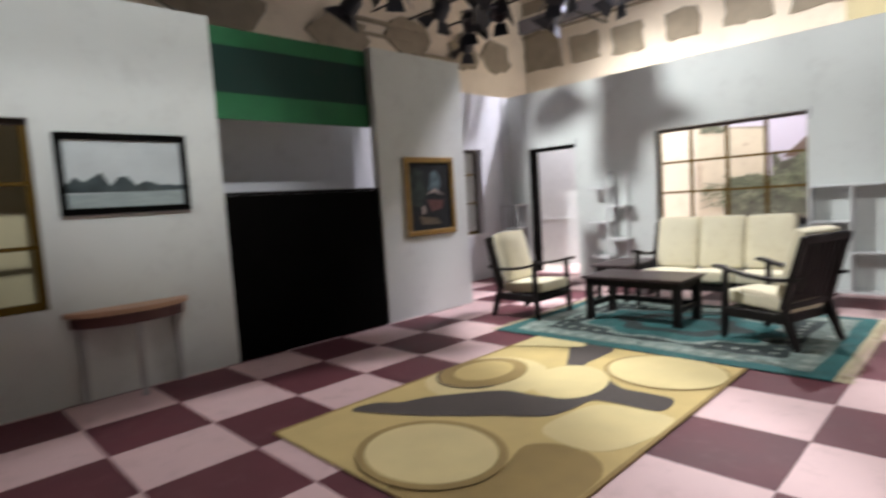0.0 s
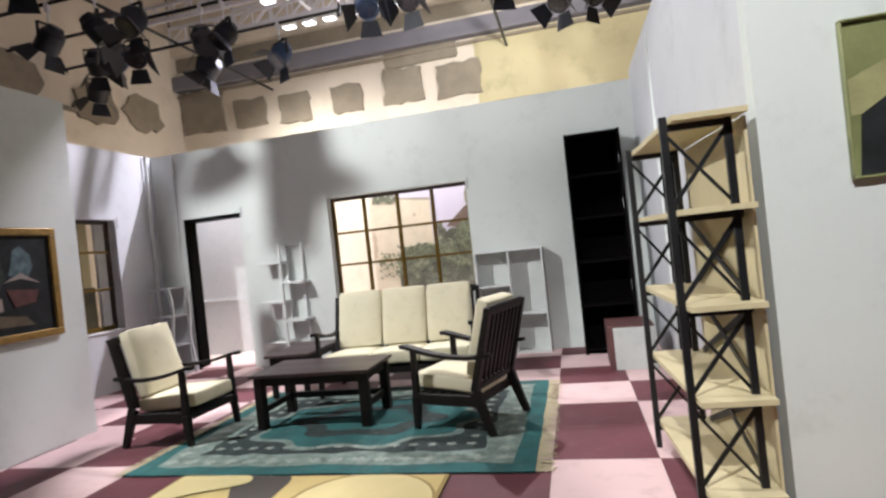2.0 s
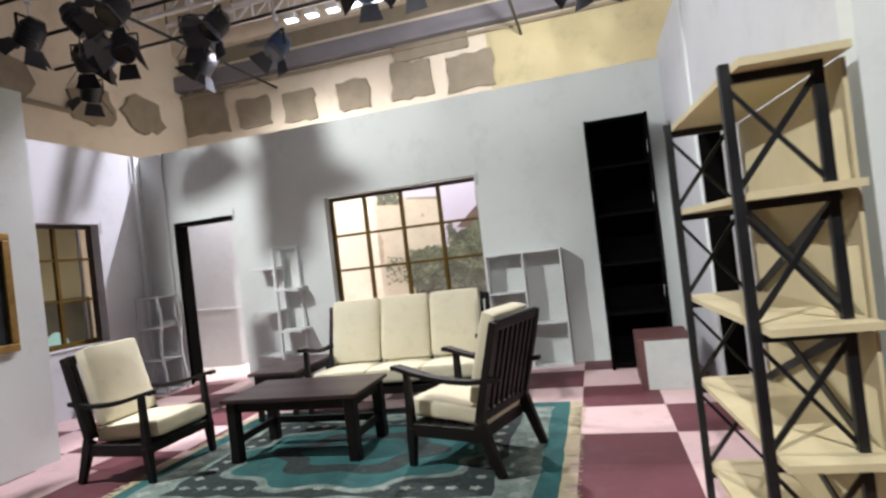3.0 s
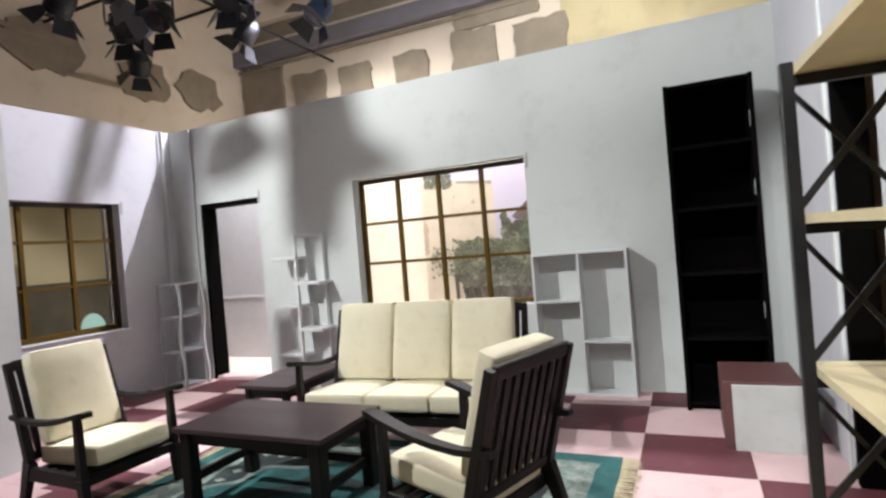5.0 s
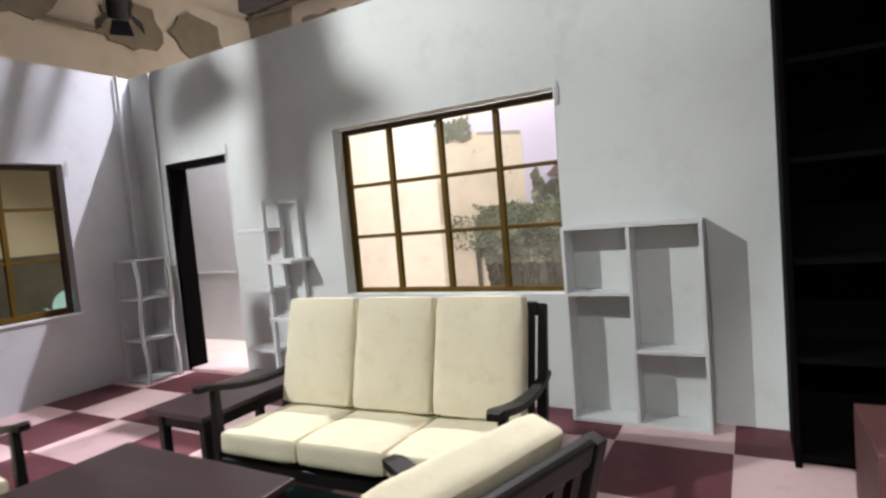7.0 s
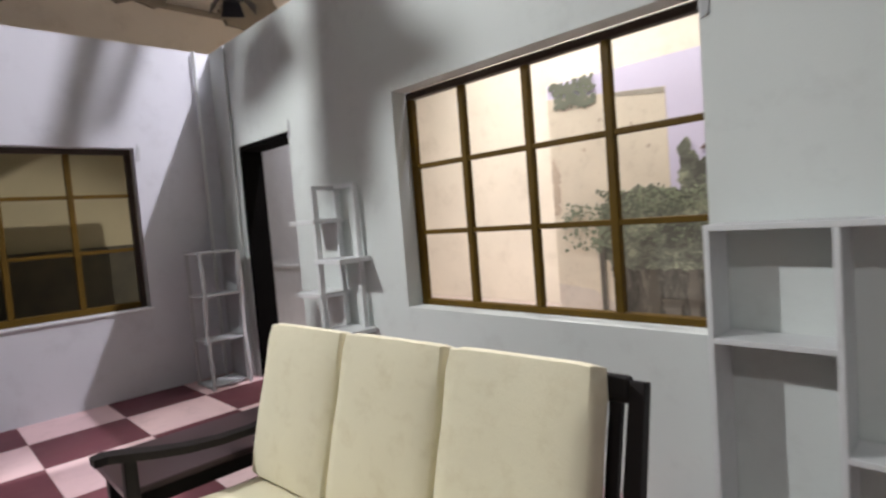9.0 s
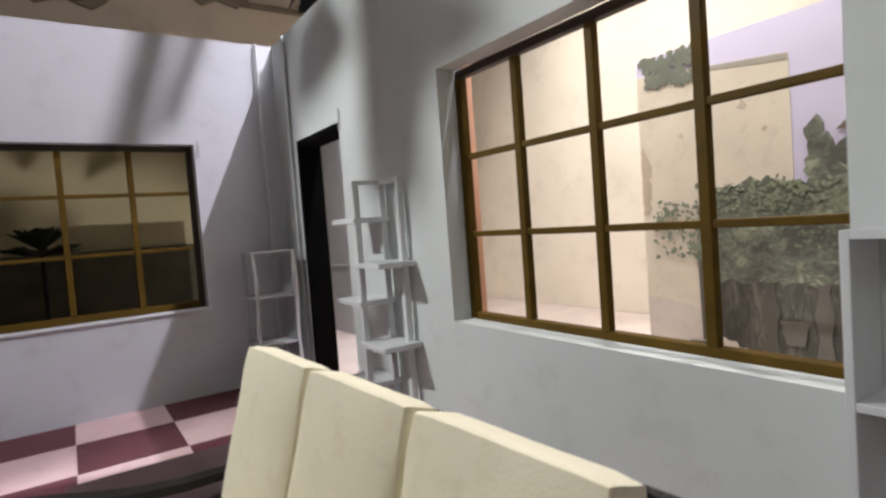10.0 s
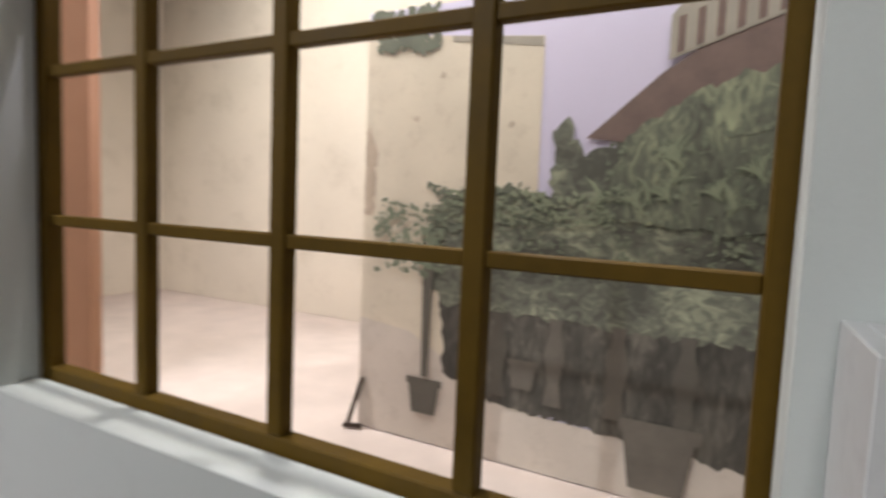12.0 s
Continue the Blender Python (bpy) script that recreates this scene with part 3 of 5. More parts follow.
for i in range(8):
    x = -0.66 + i * 0.30
    piece("printed_baluster", cloth, M_TERRA if i in (1, 2) else M_DIM, lambda bm, x=x: sheet(bm, [(x - 0.05, 0.36), (x + 0.05, 0.36), (x + 0.03, 0.48), (x + 0.055, 0.62), (x + 0.025, 0.74), (x + 0.04, 0.80), (x - 0.04, 0.80), (x - 0.025, 0.74), (x - 0.055, 0.62), (x - 0.03, 0.48)], BY - 0.0135, 0.001))
for x, z, s, m in ((-1.09, 0.17, 0.8, M_DIM), (0.14, 0.06, 1.3, M_TERRA), (-0.52, 0.42, 0.6, M_TERRA)):
    piece("printed_pot", cloth, m, lambda bm: sheet(bm, [(x - 0.09 * s, z), (x + 0.09 * s, z), (x + 0.12 * s, z + 0.20 * s), (x + 0.14 * s, z + 0.20 * s), (x + 0.14 * s, z + 0.25 * s), (x - 0.14 * s, z + 0.25 * s), (x - 0.14 * s, z + 0.20 * s), (x - 0.12 * s, z + 0.20 * s)], BY - 0.0185, 0.001))
piece("printed_stem", cloth, M_DIM, lambda bm: sheet(bm, [(-1.11, 0.38), (-1.07, 0.38), (-1.06, 1.0), (-1.12, 1.0)], BY - 0.0175, 0.001))
foliage("printed_pot_plant", "leaves of a printed pot plant", M_LEAFM, -1.44, -1.0, 0.95, 1.42, 190, 0.019, 0.0185, 21)


def fronds(seed, count, z0, z1, size):
    """Long arching palm leaflets printed in pale strokes."""
    def make(bm):
        rnd = random.Random(seed)
        for _ in range(count):
            cx, cz, lean = rnd.uniform(-0.15, 1.4), rnd.uniform(z0, z1), rnd.choice((-1, 1))
            for k in range(9):
                a = radians(20 + 14 * k + rnd.uniform(-5, 5))
                p = Vector((cx + lean * 0.022 * k, 0, cz + 0.012 * k))
                q = p + Vector((lean * math.cos(a), 0, -0.9 * math.sin(a))) * size * rnd.uniform(0.7, 1.2)
                w = Vector((0.006, 0, 0.004))
                y = Vector((0, BY - 0.0192 - rnd.uniform(0, 0.001), 0))
                m = p.lerp(q, 0.5) + Vector((0, 0, 0.012))
                bm.faces.new([bm.verts.new(v + y) for v in (p, m - w, q, m + w)])
    return make


piece("printed_frond", cloth, M_LEAF2, fronds(31, 16, 1.35, 1.85, 0.13), "pale arching palm leaves")["kind"] = "stuff"
M_STAIN = mat("print_stain", (0.47, 0.385, 0.30), 0.8, var=0.2, scale=6)
piece("printed_stain", cloth, M_STAIN, lambda bm: sheet(bm, ragged([(-1.535, 1.25), (-1.47, 1.30), (-1.46, 1.62), (-1.50, 1.75), (-1.535, 1.72)], 0.03, 17), BY - 0.0065, 0.001), "brown stain at the wall's edge")
for x, z, r in ((-0.78, 1.92, 0.03), (-1.20, 1.80, 0.02), (-1.05, 2.02, 0.016), (-0.65, 1.75, 0.018)):
    piece("printed_stain", cloth, M_STAIN, lambda bm: sheet(bm, ragged([(x - r, z), (x, z - r), (x + r, z), (x, z + 1.4 * r)], 0.015, int(99 + x * 10)), BY - 0.0065, 0.001))
piece("printed_coping", cloth, M_PALE, lambda bm: sheet(bm, [(-1.0, 2.195), (-0.505, 2.13), (-0.505, 2.172), (-1.0, 2.225)], BY - 0.0065, 0.001), "weathered wall top")
piece("stand_foot", cloth, M_BROWN, lambda bm: (bar(bm, (-1.50, BY - 0.02, 0.30), (-1.56, BY - 0.08, 0.02), 0.02), bar(bm, (-1.48, BY - 0.05, 0.02), (-1.58, BY - 0.09, 0.02), 0.022)), "dark timber stay")

# plant and chair outside the brown window
plant = thing("potted_plant", "dark spreading potted plant outside the brown window", "plant", at=pose(-5.6, 8.2, 0))


def plant_pot(bm):
    rod(bm, (0, 0, 0), (0, 0, 0.42), 0.14, 0.20, 16)
    rod(bm, (0, 0, 0.42), (0, 0, 0.47), 0.215, 0.215, 16)


def plant_leaves(bm):
    """An upright fan of broad leaves over a low ragged tier."""
    rnd = random.Random(7)
    for count, z0, z1, spread, half in ((70, 1.34, 1.58, 0.29, 0.045), (46, 1.30, 1.40, 0.42, 0.035)):
        for i in range(count):
            a, r = rnd.uniform(0, math.tau), spread * rnd.uniform(0.45, 1.0)
            root, tip = Vector((0, 0, z0)), Vector((math.cos(a) * r, math.sin(a) * r, z1 - rnd.uniform(0, 0.06)))
            mid = root.lerp(tip, 0.6) + Vector((0, 0, rnd.uniform(-0.02, 0.03)))
            n = Vector((-math.sin(a), math.cos(a), rnd.uniform(-0.5, 0.5))) * half
            v = [bm.verts.new(p) for p in (root, mid - n, mid + n, tip)]
            bm.faces.new([v[0], v[1], v[3]]), bm.faces.new([v[0], v[3], v[2]])


piece("pot", plant, M_BROWN, plant_pot, smooth=True)
piece("stem", plant, M_DARK, lambda bm: rod(bm, (0, 0, 0.40), (0, 0, 1.38), 0.02))
piece("foliage", plant, M_LEAFD, plant_leaves)

M_MINT = mat("mint_plastic", (0.36, 0.58, 0.47), 0.4, var=0.05, scale=3, bump=0.03)
garden = thing("plastic_chair", "mint green moulded plastic chair outside the brown window", "chair", at=pose(-5.5, 10.05, 0, 0, 0, 80))
piece("seat", garden, M_MINT, lambda bm: box(bm, (-0.23, -0.22, 0.40), (0.23, 0.22, 0.425), 0.012, 2))
for x in (-0.21, 0.21):
    for y in (-0.20, 0.20):
        piece("leg", garden, M_MINT, lambda bm: bar(bm, (x * 1.15, y * 1.15, 0.0), (x, y, 0.40), 0.03, 0.045))
    piece("armrest", garden, M_MINT, lambda bm: sweep(bm, [(x * 1.1, -0.18, 0.43), (x * 1.12, -0.17, 0.60), (x * 1.12, -0.05, 0.64), (x * 1.08, 0.22, 0.66)], 0.04, 0.025))
piece("backrest", garden, M_MINT, lambda bm: sheet(bm, [(0.19 * math.cos(a) * (1 if math.sin(a) < 0 else 0.85), 0.63 + 0.22 * math.sin(a)) for a in [k * math.tau / 28 for k in range(28)]], 0.215, 0.02), "rounded moulded back")
pole = thing("stand_pole", "pale upright pole outside the brown window", "pole", at=pose(-4.55, 9.55, 0))
piece("tube", pole, M_WHITE, lambda bm: rod(bm, (0, 0, 0), (0, 0, 2.3), 0.018))
piece("foot", pole, M_WHITE, lambda bm: rod(bm, (0, 0, 0), (0, 0, 0.03), 0.12, 0.10, 16))

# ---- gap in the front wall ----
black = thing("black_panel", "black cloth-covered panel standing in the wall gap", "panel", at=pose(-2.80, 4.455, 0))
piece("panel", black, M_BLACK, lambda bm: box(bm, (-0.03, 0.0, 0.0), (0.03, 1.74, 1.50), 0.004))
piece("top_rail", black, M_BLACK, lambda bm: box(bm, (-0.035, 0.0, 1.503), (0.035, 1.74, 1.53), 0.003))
band = thing("green_banner", "green cloth banner with a dark band in the wall gap", "banner", at=pose(-2.90, 4.35, 0))
for z0, z1, m, nm in ((2.20, 2.44, M_GREEN, "lower_stripe"), (2.44, 2.86, M_GREEN_DARK, "middle_stripe"), (2.86, 3.02, M_GREEN, "upper_stripe")):
    piece(nm, band, m, lambda bm: box(bm, (0, 0, z0), (0.02, 1.95, z1 - 0.002)))
structure("grey_flat", M_WALL_COOL, boxes(((-3.62, 4.2, 0), (-3.58, 6.62, 2.5))), "grey set flat behind the wall gap", "set flat")

# ---- pictures ----


def picture(name, label, w, h, at, frame_mat, fw, canvas):
    """A framed picture about its lower left corner in the local x-z plane, facing -y. canvas: parts as (name, material, outline)."""
    pic = thing(name, label, "picture", at=at)
    for a, b in (((0, 0), (w, fw)), ((0, h - fw), (w, h)), ((0, fw), (fw, h - fw)), ((w - fw, fw), (w, h - fw))):
        piece("frame_member", pic, frame_mat, lambda bm: box(bm, (a[0], -0.035, a[1]), (b[0], 0, b[1]), 0.008, 2))
    for i, (nm, m, pts) in enumerate(canvas):
        piece(nm, pic, m, lambda bm: sheet(bm, [(x * w, z * h) for x, z in pts], -0.012 - 0.002 * i, 0.0015))
    return pic


P_SKY = mat("paint_sky", (0.50, 0.55, 0.56), 0.35, var=0.12, scale=5)
P_TREE = mat("paint_trees", (0.05, 0.07, 0.075), 0.35, var=0.5, scale=9)
P_WATER = mat("paint_water", (0.30, 0.36, 0.36), 0.35, var=0.2, scale=7, stretch=(1, 1, 5))
P_NIGHT = mat("paint_night", (0.014, 0.015, 0.016), 0.65, var=0.8, scale=8, shine=0.2)
P_GROVE = mat("paint_grove", (0.026, 0.036, 0.030), 0.6, var=0.9, scale=13, shine=0.2)
P_CLOUD = mat("paint_cloud", (0.085, 0.125, 0.14), 0.6, var=0.8, scale=16, dirt=(0.02, 0.03, 0.03), dirt_amount=0.9, shine=0.2)
P_RED = mat("paint_red", (0.085, 0.025, 0.025), 0.35, var=0.5, scale=14)
P_PALE = mat("paint_pale", (0.30, 0.24, 0.22), 0.35, var=0.3, scale=14)
P_EARTH = mat("paint_earth", (0.09, 0.065, 0.04), 0.35, var=0.5, scale=12)
P_GREEN = mat("paint_green", (0.19, 0.205, 0.085), 0.4, var=0.4, scale=4)
P_STRAW = mat("paint_straw", (0.30, 0.29, 0.14), 0.4, var=0.3, scale=6)
rnd = random.Random(3)
ridge = [(0.05 + 0.9 * i / 14, 0.34 + 0.18 * abs(math.sin(i * 1.15 + 0.4)) * (0.5 + 0.5 * math.sin(i * 0.37)) + rnd.uniform(-0.02, 0.02)) for i in range(15)]
picture("landscape_picture", "black-framed picture of a pale lake and dark trees", 0.92, 0.61, pose(-2.752, 3.23, 1.40, 0, 0, 90), M_BLACK, 0.05, [
    ("painted_sky", P_SKY, [(0.04, 0.05), (0.96, 0.05), (0.96, 0.95), (0.04, 0.95)]),
    ("painted_treeline", P_TREE, [(0.05, 0.27), (0.95, 0.27)] + ridge[::-1]),
    ("painted_water", P_WATER, [(0.045, 0.06), (0.955, 0.06), (0.955, 0.28), (0.045, 0.25)])])
picture("gilt_picture", "dark oil painting of a red-roofed hut in a gilt frame", 0.80, 0.92, pose(-2.752, 6.54, 0.945, 0, 0, 90), M_GOLD, 0.062, [
    ("painted_ground", P_NIGHT, [(0.05, 0.05), (0.95, 0.05), (0.95, 0.95), (0.05, 0.95)]),
    ("painted_sky", P_CLOUD, [(0.46, 0.58), (0.66, 0.56), (0.72, 0.64), (0.70, 0.76), (0.60, 0.84), (0.52, 0.80), (0.50, 0.70)]),
    ("painted_grove", P_GROVE, [(0.10, 0.40), (0.30, 0.36), (0.42, 0.55), (0.38, 0.82), (0.22, 0.88), (0.10, 0.80)]),
    ("painted_roof", P_RED, [(0.42, 0.46), (0.76, 0.44), (0.72, 0.33), (0.50, 0.30)]),
    ("painted_thatch", P_PALE, [(0.40, 0.52), (0.58, 0.60), (0.78, 0.50), (0.58, 0.55)]),
    ("painted_path", P_EARTH, [(0.24, 0.25), (0.60, 0.21), (0.68, 0.13), (0.30, 0.14)]),
    ("painted_glint", P_PALE, [(0.30, 0.36), (0.36, 0.39), (0.37, 0.28), (0.31, 0.27)])])
picture("green_picture", "unframed green landscape picture with a dark lower part", 1.1, 0.66, pose(2.80, 6.047, 1.43), P_GREEN, 0.012, [
    ("painted_field", P_GREEN, [(0.005, 0.01), (0.995, 0.01), (0.995, 0.99), (0.005, 0.99)]),
    ("painted_light", P_STRAW, [(0.01, 0.40), (0.99, 0.50), (0.99, 0.74), (0.25, 0.80), (0.01, 0.62)]),
    ("painted_shape", P_NIGHT, [(0.03, 0.02), (0.7, 0.02), (0.62, 0.46), (0.4, 0.54), (0.14, 0.50), (0.05, 0.40)])])

# ---- console under the landscape picture ----
console = thing("console_table", "half-round light wooden console table against the wall", "console table", at=pose(-2.752, 3.60, 0))


def half_disc(bm, r, z0, z1, squash=0.62):
    pts = [(r * squash * math.cos(a), r * math.sin(a)) for a in [radians(-90 + 9 * i) for i in range(21)]]
    flat(bm, pts, z1, z1 - z0)


piece("tabletop", console, M_TAN, lambda bm: half_disc(bm, 0.44, 0.655, 0.69))
piece("apron", console, M_BOXTOP, lambda bm: half_disc(bm, 0.40, 0.57, 0.652))
for x, y in ((0.03, -0.34), (0.21, 0.0), (0.03, 0.34)):
    piece("leg", console, M_GREY, lambda bm: bar(bm, (x, y, 0.0), (x, y, 0.57), 0.03, w2=0.045))

# ---- rugs ----
teal = thing("teal_rug", "worn teal oriental rug with a pale border and medallion", "rug")


def wobble(pts, amount, seed):
    r = random.Random(seed)
    return [(x + r.uniform(-amount, amount), y + r.uniform(-amount, amount)) for x, y in pts]


def outline(x0, y0, x1, y1, n=14):
    pts = [(x0 + (x1 - x0) * i / n, y0) for i in range(n)] + [(x1, y0 + (y1 - y0) * i / n) for i in range(n)]
    return pts + [(x1 - (x1 - x0) * i / n, y1) for i in range(n)] + [(x0, y1 - (y1 - y0) * i / n) for i in range(n)]


TX0, TY0, TX1, TY1 = -1.50, 6.56, 1.31, 8.61
tc = ((TX0 + TX1) / 2, (TY0 + TY1) / 2)
piece("ground_weave", teal, M_TEAL, lambda bm: flat(bm, wobble(outline(TX0, TY0, TX1, TY1), 0.006, 1), 0.012, 0.008), "teal field")
piece("border", teal, M_TEAL_PALE, lambda bm: flat(bm, wobble(outline(TX0 + 0.13, TY0 + 0.13, TX1 - 0.13, TY1 - 0.13), 0.02, 2), 0.0135, 0.001), "mottled pale border")
piece("inner_field", teal, M_TEAL_DARK, lambda bm: flat(bm, wobble(outline(TX0 + 0.36, TY0 + 0.34, TX1 - 0.36, TY1 - 0.34), 0.03, 3), 0.0150, 0.001), "dark inner field")


def lobes(rx, ry, k, depth):
    return [(tc[0] + rx * math.cos(a) * (1 + depth * math.cos(k * a)), tc[1] + ry * math.sin(a) * (1 + depth * math.cos(k * a))) for a in [i * math.tau / 72 for i in range(72)]]


piece("outer_medallion", teal, M_TEAL_PALE, lambda bm: flat(bm, lobes(0.95, 0.62, 10, 0.08), 0.0165, 0.001), "pale lobed medallion edge")
piece("middle_medallion", teal, M_TEAL, lambda bm: flat(bm, lobes(0.88, 0.56, 10, 0.08), 0.0180, 0.001), "teal lobed medallion")
piece("dark_medallion", teal, M_TEAL_DARK, lambda bm: flat(bm, lobes(0.60, 0.38, 6, 0.12), 0.0195, 0.001), "dark lobed medallion")
piece("inner_medallion", teal, M_TEAL, lambda bm: flat(bm, lobes(0.40, 0.25, 6, 0.10), 0.0210, 0.001), "teal centre")


def fringe(bm):
    r = random.Random(5)
    for side, x0 in ((1, TX1), (-1, TX0)):
        n = 150
        for i in range(n):
            y = TY0 + (TY1 - TY0) * (i + 0.5) / n
            dx, dy = side * r.uniform(0.07, 0.12), r.uniform(-0.02, 0.02)
            vs = [bm.verts.new(p) for p in ((x0, y - 0.006, 0.010), (x0, y + 0.006, 0.010), (x0 + dx, y + dy + 0.005, 0.006), (x0 + dx, y + dy - 0.005, 0.006))]
            bm.faces.new(vs)


def motifs(bm):
    """Small pale flower heads in rows along the border and round the field."""
    r = random.Random(12)
    for inset, step, size, z in ((0.21, 0.15, 0.050, 0.0150), (0.45, 0.13, 0.034, 0.0165)):
        x0, y0, x1, y1 = TX0 + inset, TY0 + inset, TX1 - inset, TY1 - inset
        nx, ny = int((x1 - x0) / step), int((y1 - y0) / step)
        spots = [(x0 + (x1 - x0) * i / nx, y) for i in range(nx + 1) for y in (y0, y1)] + [(x, y0 + (y1 - y0) * i / ny) for i in range(1, ny) for x in (x0, x1)]
        for x, y in spots:
            k, t = r.choice((4, 5, 6)), r.uniform(0, math.tau)
            pts = []
            for i in range(14):
                a = t + i * math.tau / 14
                s = size * (1 + 0.35 * math.cos(k * a)) * r.uniform(0.85, 1.15)
                pts.append((x + s * math.cos(a), y + 0.75 * s * math.sin(a)))
            flat(bm, pts, z + 0.0006, 0.0005)


piece("flower_motif", teal, M_TEAL_BLOOM, motifs, "pale woven flowers")["kind"] = "stuff"
piece("fringe", teal, M_FRINGE, fringe, "cream knotted fringe")["kind"] = "stuff"

yellow = thing("yellow_rug", "yellow rug with tan and charcoal overlapping circles", "rug")
YX0, YY0, YX1, YY1 = -0.98, 3.85, 0.79, 6.53
piece("ground_weave", yellow, M_RUGY, lambda bm: flat(bm, outline(YX0, YY0, YX1, YY1), 0.012, 0.008))


def clip_poly(pts):
    """Keep an outline inside the yellow rug's edge."""
    return [(max(YX0 + 0.004, min(YX1 - 0.004, x)), max(YY0 + 0.004, min(YY1 - 0.004, y))) for x, y in pts]


def oval(cx, cy, rx, ry, turn=0.0, a0=0, a1=360, n=40):
    c, s = math.cos(radians(turn)), math.sin(radians(turn))
    return clip_poly([(cx + rx * math.cos(a) * c - ry * math.sin(a) * s, cy + rx * math.cos(a) * s + ry * math.sin(a) * c) for a in [radians(a0 + (a1 - a0) * i / n) for i in range(n)]])


def arc(cx, cy, rx, ry, w, a0, a1, n=30):
    out = [(cx + rx * math.cos(radians(a0 + (a1 - a0) * i / n)), cy + ry * math.sin(radians(a0 + (a1 - a0) * i / n))) for i in range(n + 1)]
    inn = [(cx + (rx - w) * math.cos(radians(a1 - (a1 - a0) * i / n)), cy + (ry - w) * math.sin(radians(a1 - (a1 - a0) * i / n))) for i in range(n + 1)]
    return clip_poly(out + inn)


def rounded(pts, n=5):
    """A closed smooth outline through the given corners."""
    out, k = [], len(pts)
    for i in range(k):
        p0, p1, p2, p3 = (Vector(pts[(i + j) % k]) for j in (-1, 0, 1, 2))
        for j in range(n):
            t = j / n
            q = 0.5 * (2 * p1 + (p2 - p0) * t + (2 * p0 - 5 * p1 + 4 * p2 - p3) * t * t + (3 * p1 - p0 - 3 * p2 + p3) * t ** 3)
            out.append((q.x, q.y))
    return clip_poly(out)


RUG_SHAPES = [
    ("tan_field", M_RUGT, rounded([(0.05, 3.86), (0.78, 3.86), (0.78, 4.55), (0.55, 4.75), (0.30, 4.62), (0.36, 4.25)])),
    ("pale_sweep", M_RUGY2, rounded([(0.28, 4.80), (0.62, 4.76), (0.77, 5.05), (0.76, 5.40), (0.34, 5.36), (0.24, 5.05)])),
    ("pale_crescent", M_RUGY2, oval(-0.62, 5.38, 0.44, 0.50, 10)),
    ("charcoal_band", M_RUGC, rounded([(-0.57, 6.52), (-0.21, 6.52), (-0.17, 6.25), (-0.16, 5.99), (0.09, 5.83), (0.30, 5.69), (0.48, 5.69), (0.65, 5.67), (0.66, 5.45), (0.42, 5.42), (0.26, 5.38), (0.23, 5.20), (0.18, 5.02), (0.06, 4.92), (-0.07, 4.84), (-0.26, 4.69), (-0.55, 4.50), (-0.89, 4.35), (-0.88, 4.52), (-0.74, 4.64), (-0.65, 4.83), (-0.34, 5.19), (-0.14, 5.24), (-0.02, 5.29), (-0.02, 5.55), (-0.20, 5.80), (-0.38, 6.10)])),
    ("tan_ring", M_RUGT, oval(0.38, 6.17, 0.43, 0.39)),
    ("pale_oval", M_RUGY2, oval(0.385, 6.175, 0.405, 0.365)),
    ("pale_disc", M_RUGY2, oval(-0.06, 5.62, 0.26, 0.36, 18)),
    ("tan_oval", M_RUGT, oval(-0.70, 5.43, 0.305, 0.38)),
    ("yellow_core", M_RUGY, oval(-0.72, 5.46, 0.20, 0.26)),
    ("charcoal_line", M_RUGC, arc(-0.70, 5.43, 0.318, 0.393, 0.016, 200, 330)),
    ("pale_corner", M_RUGY2, rounded([(-0.975, 6.15), (-0.72, 6.27), (-0.45, 6.41), (-0.50, 6.525), (-0.75, 6.525), (-0.975, 6.525)])),
    ("tan_disc", M_RUGT, oval(-0.05, 4.25, 0.43, 0.38)),
    ("pale_centre", M_RUGY2, oval(-0.05, 4.25, 0.38, 0.33)),
]
for i, (nm, m, pts) in enumerate(RUG_SHAPES):
    piece(nm, yellow, m, lambda bm: flat(bm, pts, 0.0132 + 0.0008 * i, 0.0006))
for x in (YX1, YX0 - 0.025):
    piece("edge_binding", yellow, M_RUGT, boxes(((x, YY0, 0.004), (x + 0.025, YY1, 0.014))), "tan edge binding")

red = thing("red_rug", "rust and red patterned rug with a red border", "rug")
piece("ground_weave", red, M_RUGR, lambda bm: flat(bm, outline(2.03, 4.55, 3.5, 6.00), 0.012, 0.008))
piece("inner_field", red, M_RUGO, lambda bm: flat(bm, wobble(outline(2.12, 4.64, 3.4, 5.92), 0.012, 9), 0.0135, 0.001), "mottled rust field")
piece("edge_roll", red, M_RUGR, lambda bm: rod(bm, (2.35, 6.0, 0.014), (2.8, 6.015, 0.014), 0.012))

# ---- lounge furniture ----


